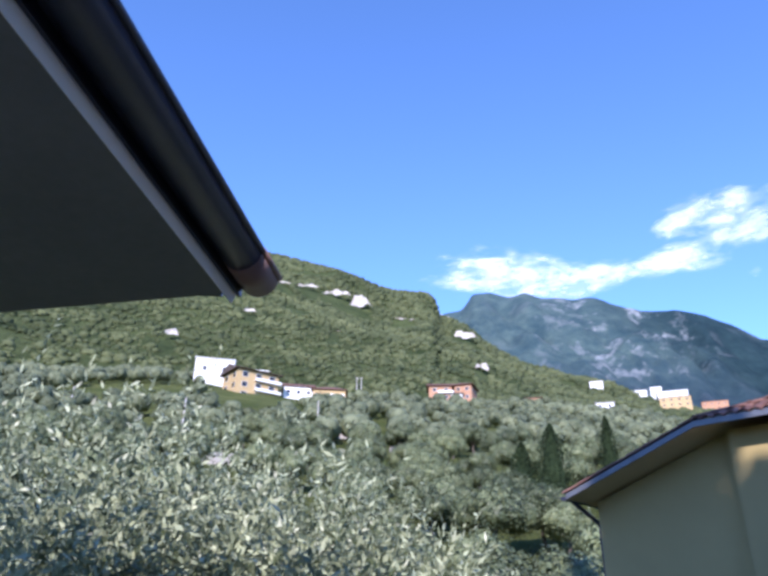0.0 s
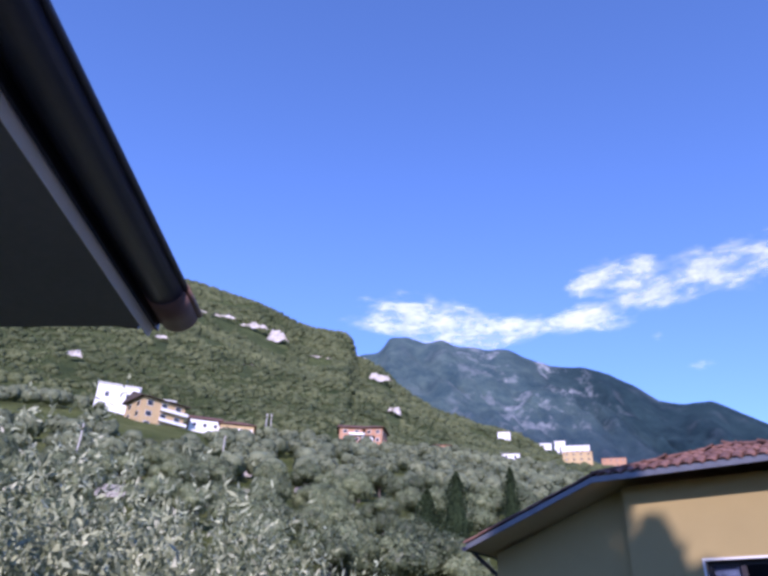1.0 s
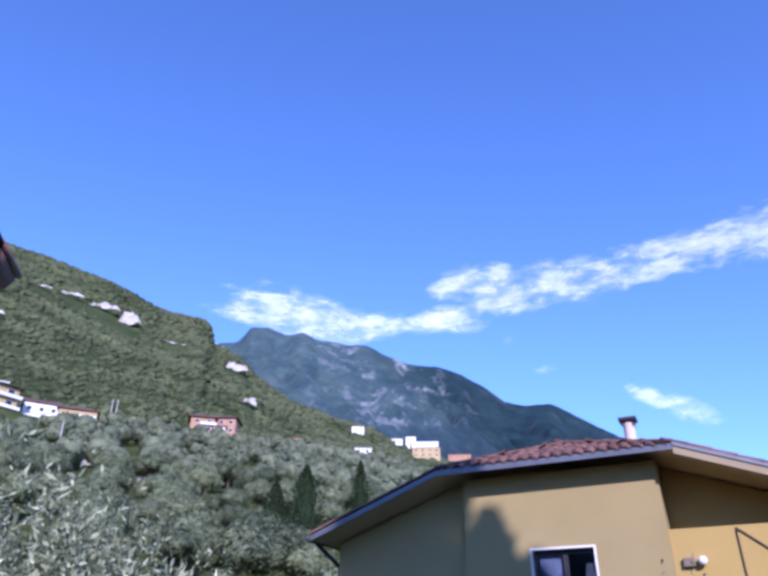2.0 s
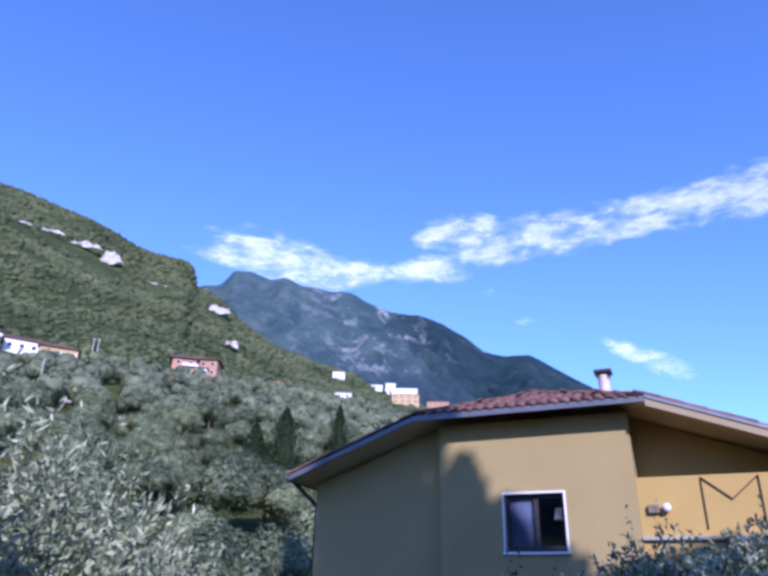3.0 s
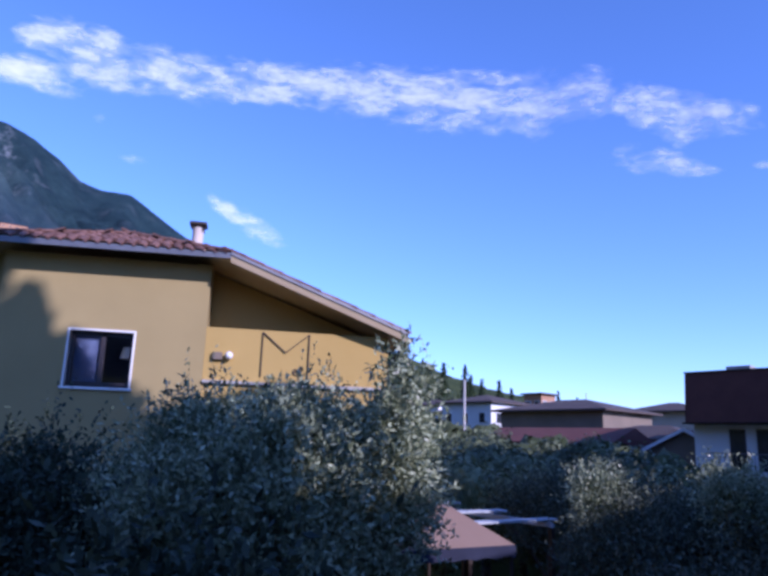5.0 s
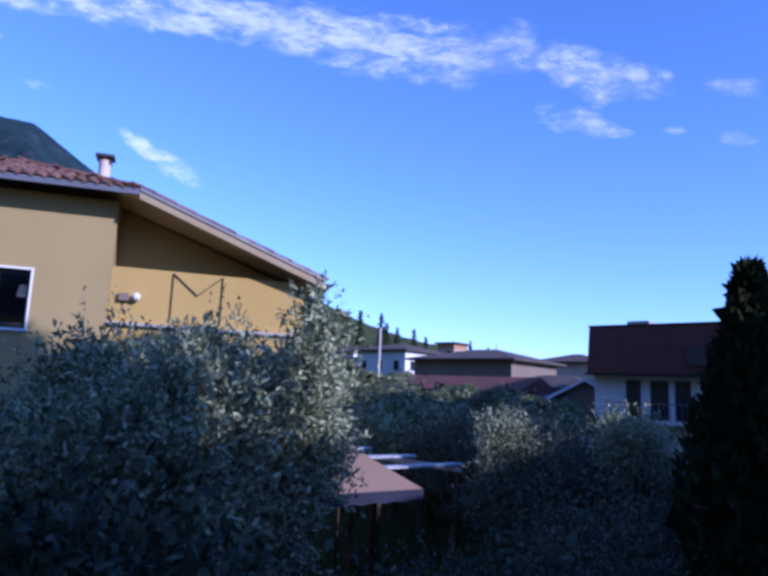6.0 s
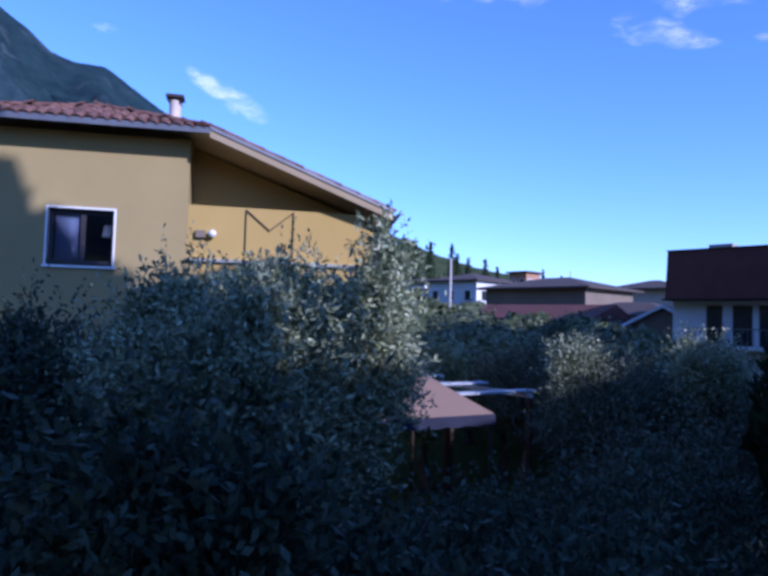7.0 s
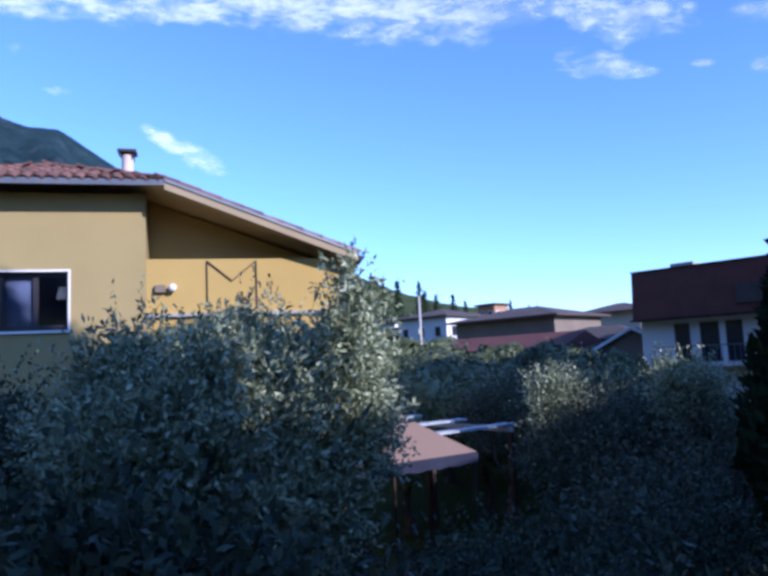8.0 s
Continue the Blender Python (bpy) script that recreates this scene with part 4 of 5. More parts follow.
part("end_board", slab(bmesh.new(), [(-0.1, 0.0, ZS + 0.2), (-0.1, 0.025, ZS + 0.2), (-3.3, 0.025, ZS + 0.46), (-3.3, 0.0, ZS + 0.46)], 0.2), M_GUTTER, own)
part("side_wall", boxed(-2.4, -2.1, -9.0, -1.0, -0.3, ZS), M_PLASTER, own)
part("terrace_floor", boxed(-2.1, 1.9, -4.6, -0.95, 3.2, 3.42), M_CONCRETE, own)
for x in (-2.0, 1.6):
    part("terrace_post", boxed(x, x + 0.2, -1.3, -1.1, -0.3, 3.2), M_PLASTER, own)

# unseen plain houses, added to shade the garden and the ochre house
def unseen_house(x0, x1, y0, y1, h, label):
    t = thing("neighbour_house", pose(0, 0, 0, 0, 0, -12), label, "house")
    part("wall", boxed(x0, x1, y0, y1, -0.3, h), M_PLASTER, t)
    part("roof", slab(bmesh.new(), [(x0 - 0.4, y0 - 0.4, h + 0.15), (x1 + 0.4, y0 - 0.4, h + 0.15), (x1 + 0.4, y1 + 0.4, h + 0.15), (x0 - 0.4, y1 + 0.4, h + 0.15)], 0.2), M_TILES, t)


unseen_house(4.85, 7.6, -9.0, -5.4, 13.4, "unseen plain tall house, added to shade the lower house wall")
unseen_house(0.45, 2.25, -11.0, -7.6, 11.0, "unseen plain narrow house, added to shade the small dark olive")
unseen_house(2.3, 4.8, -11.0, -7.6, 9.6, "unseen plain lower house, added to shade the near olive's lower half")
unseen_house(7.65, 13.2, -9.0, -4.6, 8.6, "unseen plain low house, added to shade the shrubs by the canopy")
unseen_house(13.3, 37.0, -11.0, -4.6, 14.5, "unseen plain long house, added to shade the garden trees")

# ---- garden canopy and pergola ----
# the canopy's shaded side is put into this dark blue colour
M_VALANCE = surface("shaded_valance", (0.012, 0.015, 0.035), (0.025, 0.03, 0.06), 3, 0.9, 0.1, 60)
gz = thing("garden_canopy", pose(11.9, 6.65, 0, 0, 0, -28), "faded pink canvas garden canopy on a dark frame", "canopy")
bm = bmesh.new()
G, GZ, GT = 1.38, 3.25, 4.3
top = [bm.verts.new((0.12 * math.cos(a), 0.12 * math.sin(a), GT)) for a in [math.pi / 4 + k * math.pi / 2 for k in range(4)]]
prev = top
for k, (s, z) in enumerate(((0.35, 3.92), (0.7, 3.57), (1.0, GZ + 0.03))):
    ring = [bm.verts.new((G * 1.414 * s * math.cos(a), G * 1.414 * s * math.sin(a), z)) for a in [math.pi / 4 + q * math.pi / 2 for q in range(4)]]
    for i in range(4):
        bm.faces.new((prev[i], prev[(i + 1) % 4], ring[(i + 1) % 4], ring[i]))
    prev = ring
bm.faces.new(top)
bmesh.ops.recalc_face_normals(bm, faces=bm.faces)
part("canvas", bm, M_CANVAS, gz)
bm = bmesh.new()
for i in range(4):
    a0, a1 = math.pi / 4 + i * math.pi / 2, math.pi / 4 + (i + 1) * math.pi / 2
    q0, q1 = (G * 1.42 * math.cos(a0), G * 1.42 * math.sin(a0)), (G * 1.42 * math.cos(a1), G * 1.42 * math.sin(a1))
    n0 = 12
    for k in range(n0):
        f0, f1 = k / n0, (k + 1) / n0
        p0 = (q0[0] + (q1[0] - q0[0]) * f0, q0[1] + (q1[1] - q0[1]) * f0)
        p1 = (q0[0] + (q1[0] - q0[0]) * f1, q0[1] + (q1[1] - q0[1]) * f1)
        bm.faces.new([bm.verts.new(v) for v in ((*p0, GZ + 0.03), (*p1, GZ + 0.03), (*p1, GZ - 0.16 - 0.03 * (k % 2)), (*p0, GZ - 0.16 - 0.03 * ((k + 1) % 2)))])
bmesh.ops.remove_doubles(bm, verts=bm.verts, dist=0.04)
va = part("valance", bm, M_VALANCE, gz, "canopy valance, its shade put into a dark blue colour")
va.modifiers.new("thickness", 'SOLIDIFY').thickness = 0.006
for sx in (-1, 1):
    for sy in (-1, 1):
        part("post", rod(bmesh.new(), (sx * (G - 0.05), sy * (G - 0.05), -0.1), (sx * (G - 0.05), sy * (G - 0.05), GZ - 0.03), 0.035), M_IRON, gz)

pg = thing("pergola", pose(13.5, 5.4, 0, 0, 0, -24), "weathered grey timber pergola over parked garden furniture", "pergola")
for k in range(4):
    part("beam", boxed(-1.2 - 0.3 * k, 1.9 - 0.45 * k, 0.3 + 1.1 * k, 0.6 + 1.1 * k, 3.48 + 0.09 * k, 3.53 + 0.09 * k, bevel=0.008), M_GREYWOOD, pg)
for x in (-0.5, 1.9):
    for y in (0.5, 3.4):
        part("post", boxed(x - 0.05, x + 0.05, y - 0.05, y + 0.05, -0.1, 3.4), M_IRON, pg)
for x in (-0.9, 1.6):
    part("rail", boxed(x, x + 0.07, 0.2, 3.8, 3.36, 3.46), M_GREYWOOD, pg)


# ---- houses of the village and the hillside ----
def village_house(name, label, x, y, z, turn, w, d, h, roof, wall_m, roof_m, cols, rows, over=0.5, rise=0.3, shutters=None, win_w=1.0, win_h=1.3, group="", balcony=False):
    """A plain house: front faces local -y. roof: hip, gable or flat."""
    t = thing(name, pose(x, y, z, 0, 0, turn), label, "house", group)
    part("wall", boxed(-w / 2, w / 2, -d / 2, d / 2, -3.0, h), wall_m, t)
    a, b, e = w / 2 + over, d / 2 + over, h - 0.02
    bm = bmesh.new()
    if roof == "flat":
        box(bm, -a, a, -b, b, e, e + 0.28)
    else:
        run = b
        up = run * rise
        rx = a - (run if roof == "hip" else 0)
        base = [bm.verts.new(p) for p in ((-a, -b, e), (a, -b, e), (a, b, e), (-a, b, e))]
        top = [bm.verts.new(p) for p in ((-a, -b, e + 0.15), (a, -b, e + 0.15), (a, b, e + 0.15), (-a, b, e + 0.15))]
        r0, r1 = bm.verts.new((-rx, 0, e + 0.15 + up)), bm.verts.new((rx, 0, e + 0.15 + up))
        bm.faces.new(base[::-1])
        for i in range(4):
            j = (i + 1) % 4
            bm.faces.new((base[i], base[j], top[j], top[i]))
        bm.faces.new((top[0], top[1], r1, r0))
        bm.faces.new((top[2], top[3], r0, r1))
        bm.faces.new((top[1], top[2], r1))
        bm.faces.new((top[3], top[0], r0))
    part("roof", bm, roof_m, t)
    if roof == "gable":
        part("gable", prism(bmesh.new(), [(-b + over, h - 0.1), (b - over, h - 0.1), (0, h + 0.05 + (b - over) * rise)], -w / 2, -w / 2 + 0.2), wall_m, t).matrix_local = pose(0, 0, 0, 0, 0, 90) @ pose(0, 0, 0)
    pane = mesh_of("pane", *plain_box(win_w, 0.04, win_h), M_GLASSDARK)
    trim = mesh_of("window_frame", *plain_box(win_w + 0.24, 0.05, win_h + 0.24), M_WHITE)
    blade = mesh_of("shutter", *plain_box(win_w * 0.5, 0.06, win_h), shutters) if shutters else None
    for face, span in (("front", w), ("left", d), ("right", d)):
        n = cols if face == "front" else max(1, int(cols * d / w))
        for r in range(rows):
            for c in range(n):
                u = -span / 2 + span * (c + 0.5) / n
                zz = h * (r + 0.5) / rows
                m = pose(u, -d / 2 - 0.02, zz) if face == "front" else pose(-w / 2 - 0.02, -u, zz, 0, 0, -90) if face == "left" else pose(w / 2 + 0.02, u, zz, 0, 0, 90)
                f = part("window", trim, M_WHITE, t)
                f.matrix_local = m
                part("pane", pane, M_GLASSDARK, f).location = (0, -0.04, 0)
                if blade:
                    for s in (-1, 1):
                        part("shutter", blade, shutters, f).location = (s * win_w * 0.8, -0.05, 0)
    if balcony:
        for r in range(1, rows):
            zz = h * r / rows
            bl = part("balcony", boxed(-w * 0.1, w / 2 + 0.8, -d / 2 - 1.3, -d / 2 - 0.01, zz - 0.1, zz + 0.08), M_WHITE, t)
            part("parapet", boxed(-w * 0.1, w / 2 + 0.8, -d / 2 - 1.3, -d / 2 - 1.22, zz + 0.08, zz + 0.95), M_WHITEWALL, bl)
    return t


def plain_box(w, d, h):
    v = [(sx * w / 2, sy * d / 2, sz * h / 2) for sz in (-1, 1) for sy in (-1, 1) for sx in (-1, 1)]
    return v, [(0, 2, 3, 1), (4, 5, 7, 6), (0, 1, 5, 4), (2, 6, 7, 3), (0, 4, 6, 2), (1, 3, 7, 5)]


M_GREEN = surface("dark_green_shutter", (0.03, 0.06, 0.04), (0.05, 0.09, 0.06), 2, 0.6, 0.1, 20)
M_BROWN = surface("brown_shutter", (0.08, 0.045, 0.03), (0.12, 0.07, 0.045), 2, 0.6, 0.1, 20)
HILL = "houses on the hillside"
village_house("hill_house", "white flat-roofed house high on the hillside", -60.6, 263, 87.6, 12, 15, 10, 8.0, "flat", M_WHITEWALL, M_WHITE, 2, 1, win_w=1.4, win_h=1.8, group=HILL)
village_house("hill_house", "long low white house with a flat roof", -46.5, 262, 86.0, 10, 15, 8, 5.4, "flat", M_WHITEWALL, M_WHITE, 3, 1, win_w=1.0, win_h=1.2, group=HILL)
village_house("hill_house", "yellow and brown apartment house with white balconies", -41.0, 236, 67.4, 34, 15.5, 13, 14.2, "gable", M_YELLOW, M_GREYROOF, 3, 4, rise=0.36, over=1.3, win_w=2.0, win_h=1.7, balcony=True, group=HILL)
village_house("hill_house", "low white house with a red-brown tile roof", -25.0, 248, 76.6, 8, 11, 8, 4.2, "gable", M_WHITEWALL, M_TILES, 3, 1, rise=0.45, over=0.7, win_w=1.2, group=HILL)
village_house("hill_house", "low yellow house with tile roof and white gable", -13.2, 247, 75.4, 2, 12, 8, 4.2, "hip", M_YELLOW, M_TILES, 4, 1, rise=0.45, over=0.8, shutters=M_WHITE, group=HILL)
village_house("hill_house", "orange two-storey villa with a low tile roof", 43.5, 296, 90.8, -22, 12, 11, 7.2, "hip", M_SALMON, M_TILES, 3, 2, rise=0.4, over=1.1, win_w=1.5, group=HILL)
village_house("hill_house", "lower orange villa wing with white balconies", 33.5, 291, 89.6, -6, 10, 9, 6.4, "gable", M_SALMON, M_TILES, 2, 2, rise=0.42, over=1.1, win_w=1.6, balcony=True, group=HILL)
village_house("hill_house", "small white annexe under a shallow roof", 40.2, 286, 88.4, -14, 5, 4, 3.6, "gable", M_WHITEWALL, M_GREYROOF, 1, 1, rise=0.4, win_w=1.4, group=HILL)
village_house("hill_house", "small pinkish house among the olives", 74.3, 289, 88.5, -14, 7, 6, 3.2, "gable", M_SALMON, M_TILES, 2, 1, group=HILL)
village_house("hill_house", "small white house among dark trees", 203, 568, 184.5, -20, 11, 9, 8, "hip", M_WHITEWALL, M_TILES, 2, 2, group=HILL)
village_house("hill_house", "low white house on the far slope", 255.8, 606, 192.5, -22, 14, 9, 4.5, "flat", M_WHITEWALL, M_WHITE, 3, 1, group=HILL)
village_house("hill_house", "large white hotel-like house on the far slope", 352.8, 752, 230.0, -24, 40, 16, 13, "flat", M_WHITEWALL, M_WHITE, 7, 3, group=HILL)
village_house("hill_house", "white house wing on the far slope", 338, 752, 231.0, -24, 12, 12, 17, "flat", M_WHITEWALL, M_WHITE, 2, 3, group=HILL)
village_house("hill_house", "orange house with a tile roof on the far slope", 257.5, 540, 162.5, -24, 24, 13, 8.5, "hip", M_YELLOW, M_TILES, 4, 2, shutters=M_BROWN, group=HILL)
village_house("hill_house", "salmon house with a tile roof on the far slope", 393.7, 732, 216, -26, 27, 14, 11, "hip", M_SALMON, M_TILES, 4, 2, shutters=M_BROWN, group=HILL)
village_house("hill_house", "low white outbuilding among the olives", 101, 276, 83.8, -18, 7.5, 5, 3.0, "gable", M_WHITEWALL, M_CONCRETE, 2, 1, rise=0.15, group=HILL)
TOWN = "houses of the village"
village_house("village_house", "white two-storey house with a grey roof", 70.5, 30.2, 3.4, -107, 7.0, 7, 6.2, "hip", M_WHITEWALL, M_GREYROOF, 3, 2, rise=0.25, win_w=0.7, win_h=1.0, group=TOWN)
village_house("village_house", "broad low house with an old grey-brown hip roof", 62.5, 18.2, 2.6, -107, 10.5, 8, 5.7, "hip", M_BROWNWALL, M_GREYROOF, 3, 1, rise=0.24, win_w=0.8, win_h=1.0, over=0.7, group=TOWN)
village_house("village_house", "long low house with a red-brown tile roof", 48.5, 15.0, 1.7, -107, 10.0, 5, 3.7, "gable", M_BROWNWALL, M_REDROOF, 3, 1, rise=0.35, win_w=0.8, win_h=1.0, group=TOWN)
village_house("village_house", "small hip-roofed house in shade", 82, 12.8, 3.0, -107, 7.0, 6, 6.4, "hip", M_PLASTER, M_GREYROOF, 3, 1, rise=0.28, over=0.8, win_w=1.0, win_h=1.2, group=TOWN)
village_house("village_house", "brown-roofed house beside the large red-roofed house", 55.5, 10.2, 1.9, -107, 8.5, 6, 4.0, "hip", M_BROWNWALL, M_GREYROOF, 2, 1, rise=0.3, group=TOWN)
village_house("village_house", "house with a sunlit orange wall below the hilltop", 124, 42.6, 7.3, -20, 4, 4, 7.6, "flat", M_SALMON, M_GREYROOF, 2, 2, group=TOWN)
village_house("village_house", "dark-roofed house on the rise", 98, 44, 4.6, -107, 9, 7, 5.6, "hip", M_PLASTER, M_GREYROOF, 3, 1, group=TOWN)
village_house("village_house", "pale house between cypresses", 112, 58, 6.0, -107, 8, 7, 6.0, "hip", M_WHITEWALL, M_GREYROOF, 3, 2, win_w=0.8, win_h=1.0, group=TOWN)
village_house("village_house", "dark-roofed house on the rise", 104, 30, 4.2, -107, 10, 7, 6.6, "hip", M_BROWNWALL, M_GREYROOF, 3, 1, group=TOWN)
village_house("village_house", "dark-roofed house on the rise", 118, 22, 4.2, -107, 11, 8, 6.6, "hip", M_PLASTER, M_GREYROOF, 3, 1, group=TOWN)

# gabled neighbour with a pale verge
gb = thing("gabled_house", pose(49.0, 6.7, 1.4, 0, 0, -90), "brown gabled house with a pale verge board", "house", TOWN)
part("wall", prism(bmesh.new(), [(-2.7, -2.0), (2.7, -2.0), (2.7, 3.5), (0, 4.95), (-2.7, 3.5)], -2.8, 4.0), M_BROWNWALL, gb)
part("roof", prism(bmesh.new(), [(-3.1, 3.32), (0, 4.98), (3.1, 3.32), (3.1, 3.5), (0, 5.16), (-3.1, 3.5)], -3.2, 4.4), M_REDROOF, gb)
part("verge_board", prism(bmesh.new(), [(-3.14, 3.3), (0, 4.98), (3.14, 3.3), (3.14, 3.52), (0, 5.2), (-3.14, 3.52)], -3.26, -3.205), M_TRIM, gb, "pale verge board")

# the large white house with a steep red-brown roof storey
big = thing("red_roofed_house", pose(44.4, -1.95, 0.9, 0, 0, -107), "white house with a steep red-brown roof storey", "house", TOWN)
part("wall", boxed(-6.5, 6.5, -4.5, 4.5, -2.0, 5.8), M_WHITEWALL, big)
bm = bmesh.new()
lo = [bm.verts.new(p) for p in ((-6.6, -5.3, 5.75), (6.6, -5.3, 5.75), (6.6, 5.3, 5.75), (-6.6, 5.3, 5.75))]
up = [bm.verts.new(p) for p in ((-6.6, -5.0, 8.55), (6.6, -5.0, 8.55), (6.6, 5.0, 8.55), (-6.6, 5.0, 8.55))]
bm.faces.new(lo[::-1])
bm.faces.new(up)
for i in range(4):
    bm.faces.new((lo[i], lo[(i + 1) % 4], up[(i + 1) % 4], up[i]))
part("roof_storey", bm, M_REDROOF, big, "steep red-brown roofing")
part("coping", boxed(-6.64, 6.64, -5.06, 5.06, 8.55, 8.62), M_IRON, big, "dark metal coping")
part("eave_gutter", gutter_bm((-6.7, -5.38, 5.82), (6.7, -5.38, 5.82), 0.09), M_IRON, big)
part("chimney", boxed(-4.9, -3.6, -3.6, -2.8, 8.66, 8.98, bevel=0.03), M_CONCRETE, big, "low wide chimney")
# proud dark box stands in for the shade of a roof recess
part("recess_shade", boxed(-1.0, 3.0, -5.36, -5.0, 6.3, 7.3), M_GREYROOF, big, "dark box standing in for a shaded roof recess")
for x, wd in ((-4.2, 0.7), (-2.75, 0.85), (-1.5, 0.7), (0.6, 0.9), (2.4, 0.8), (4.4, 0.8)):
    fr = part("french_window", boxed(x - wd / 2 - 0.07, x + wd / 2 + 0.07, -4.53, -4.505, 3.35, 5.5), M_GREYROOF, big)
    part("pane", boxed(x - wd / 2, x + wd / 2, -4.56, -4.535, 3.4, 5.42), M_GLASSDARK, fr)
bl = part("balcony", boxed(-5.4, 6.2, -5.7, -4.51, 3.15, 3.3), M_WHITEWALL, big, "long white balcony")
part("rail", boxed(-5.4, 6.2, -5.68, -5.63, 4.2, 4.26), M_FASCIA, bl)
for k in range(40):
    part("baluster", boxed(-5.35 + k * 0.295, -5.33 + k * 0.295, -5.67, -5.64, 3.3, 4.2), M_FASCIA, bl)
for x in (-3.5, 0.2, 3.4):
    fr = part("window", boxed(x - 0.6, x + 0.6, -4.53, -4.505, 0.9, 2.3), M_GREYROOF, big)
    part("pane", boxed(x - 0.52, x + 0.52, -4.56, -4.535, 1.0, 2.2), M_GLASSDARK, fr)
part("towel", boxed(0.9, 1.9, -5.74, -5.7, 3.5, 4.3), M_DARKWOOD, big, "dark cloth hung over the balcony rail")


# ---- poles and cypresses in the distance ----
def pole(x, y, top, r, label, arm=False):
    z = float(height(x, y))
    tall = max(6.0, top - z)
    t = thing("utility_pole", pose(x, y, z), label, "pole", "utility poles")
    part("shaft", rod(bmesh.new(), (0, 0, -0.5), (0, 0, tall), r, r * 0.6, 8), M_POLE, t)
    if arm:
        part("cross_arm", boxed(-0.7, 0.7, -0.05, 0.05, tall - 0.6, tall - 0.48), M_POLE, t)


for x, y, top, arm in ((-30.0, 112, 37.5, False), (-10.6, 152.5, 49.0, False), (-3.7, 303, 104.5, True), (-1.7, 303, 104.5, True), (-60.0, 137.5, 46.5, False),
                       (54.6, 25.5, float(height(54.6, 25.5)) + 8.2, False), (146, 40, float(height(146, 40)) + 12.6, False)):
    pole(x, y, top, 0.17 if y < 200 else 0.26, "pale wooden utility pole standing among the trees", arm)
for k, (az, el, r) in enumerate([(63.2, 6.7, 150), (65.0, 6.6, 150), (65.5, 5.8, 160), (66.4, 5.5, 170), (67.8, 5.4, 150), (68.8, 4.8, 150), (72.5, 4.6, 150), (62.0, 6.6, 165), (70.2, 4.4, 160), (71.4, 4.3, 170), (74.0, 4.1, 160),
                                 (15.4, 14.2, 66), (13.0, 12.8, 62), (19.9, 14.6, 84), (20.9, 16.6, 560), (24.2, 16.2, 620)]):
    g = radians(az)
    x, y = r * math.sin(g), r * math.cos(g)
    z = float(height(x, y))
    tall = EYE + r * math.tan(radians(el)) - z
    if tall < 3:
        tall = 3.0
    cypress(x, y, z, tall, max(0.7, tall * (0.2 if k in (11, 12) else 0.13 if k == 13 else 0.09)), 2600 if k in (11, 12, 13) else 420, "slender dark cypress on the distant slope", 30 + k, "distant cypresses")


# dark timber fence on the slope behind the house
ff = thing("timber_fence", pose(14.4, 36.4, float(height(14.4, 36.4)), 0, 0, -22), "dark timber fence with three rails among the olives", "fence")
for k in range(5):
    part("post", boxed(-2.9 + k * 1.4, -2.78 + k * 1.4, -0.06, 0.06, -0.4, 1.75, bevel=0.01), M_DARKWOOD, ff)
for z in (0.45, 0.95, 1.45):
    part("rail", boxed(-3.0, 2.95, -0.1, -0.062, z, z + 0.16, bevel=0.008), M_DARKWOOD, ff)


# ---- limestone crags ----
def crag(az, r, w, h, seed):
    """A broken cliff band: ragged top and foot, vertical clefts and ledges, leaning on the slope behind."""
    x, y = r * math.sin(radians(az)), r * math.cos(radians(az))
    z = float(height(x, y))
    up = (float(height(x * 1.02, y * 1.02)) - z) / (0.02 * r)
    nx, nz = max(10, int(w / 1.6)), max(4, int(h / 2.0))
    bm = bmesh.new()
    grid = []
    for i in range(nx + 1):
        u = i / nx
        edge = min(1.0, 5 * u, 5 * (1 - u))
        top = 1.25 * h * edge * (0.5 + 0.75 * noise.noise(Vector((u * w * 0.09, seed * 7.3, 0))) + 0.22 * noise.noise(Vector((u * w * 0.4, seed * 3.1, 4))))
        foot = 0.7 * h * noise.noise(Vector((u * w * 0.12, seed * 5.7, 9)))
        row = []
        for k in range(nz + 1):
            v = k / nz
            zz = foot + (max(top, 0.1 * h * edge) - foot) * v
            px = (u - 0.5) * w
            cleft = 1.8 * noise.noise(Vector((px * 0.22, zz * 0.06, seed))) + 0.9 * noise.noise(Vector((px * 0.6, zz * 0.35, seed + 5)))
            row.append(bm.verts.new((px, zz / max(0.25, up) * 0.45 - 3.0 + cleft - 0.8 * (k % 2), zz + 0.5)))
        grid.append(row)
    for i in range(nx):
        for k in range(nz):
            bm.faces.new((grid[i][k], grid[i + 1][k], grid[i + 1][k + 1], grid[i][k + 1]))
    ob = part("crag", bm, M_LIMESTONE, None)
    ob.matrix_world = pose(x, y, z + 1.5, 0, 0, -az)
    tagged(ob, "pale limestone crag breaking through the woods", "rock", "limestone crags")


M_LIMESTONE = surface("limestone", (0.26, 0.24, 0.20), (0.70, 0.66, 0.60), 0.16, 0.95, 0.8, 0.5)
for k, (az, r, w, h) in enumerate(CRAGS):
    crag(az, r, w, h, k + 1)
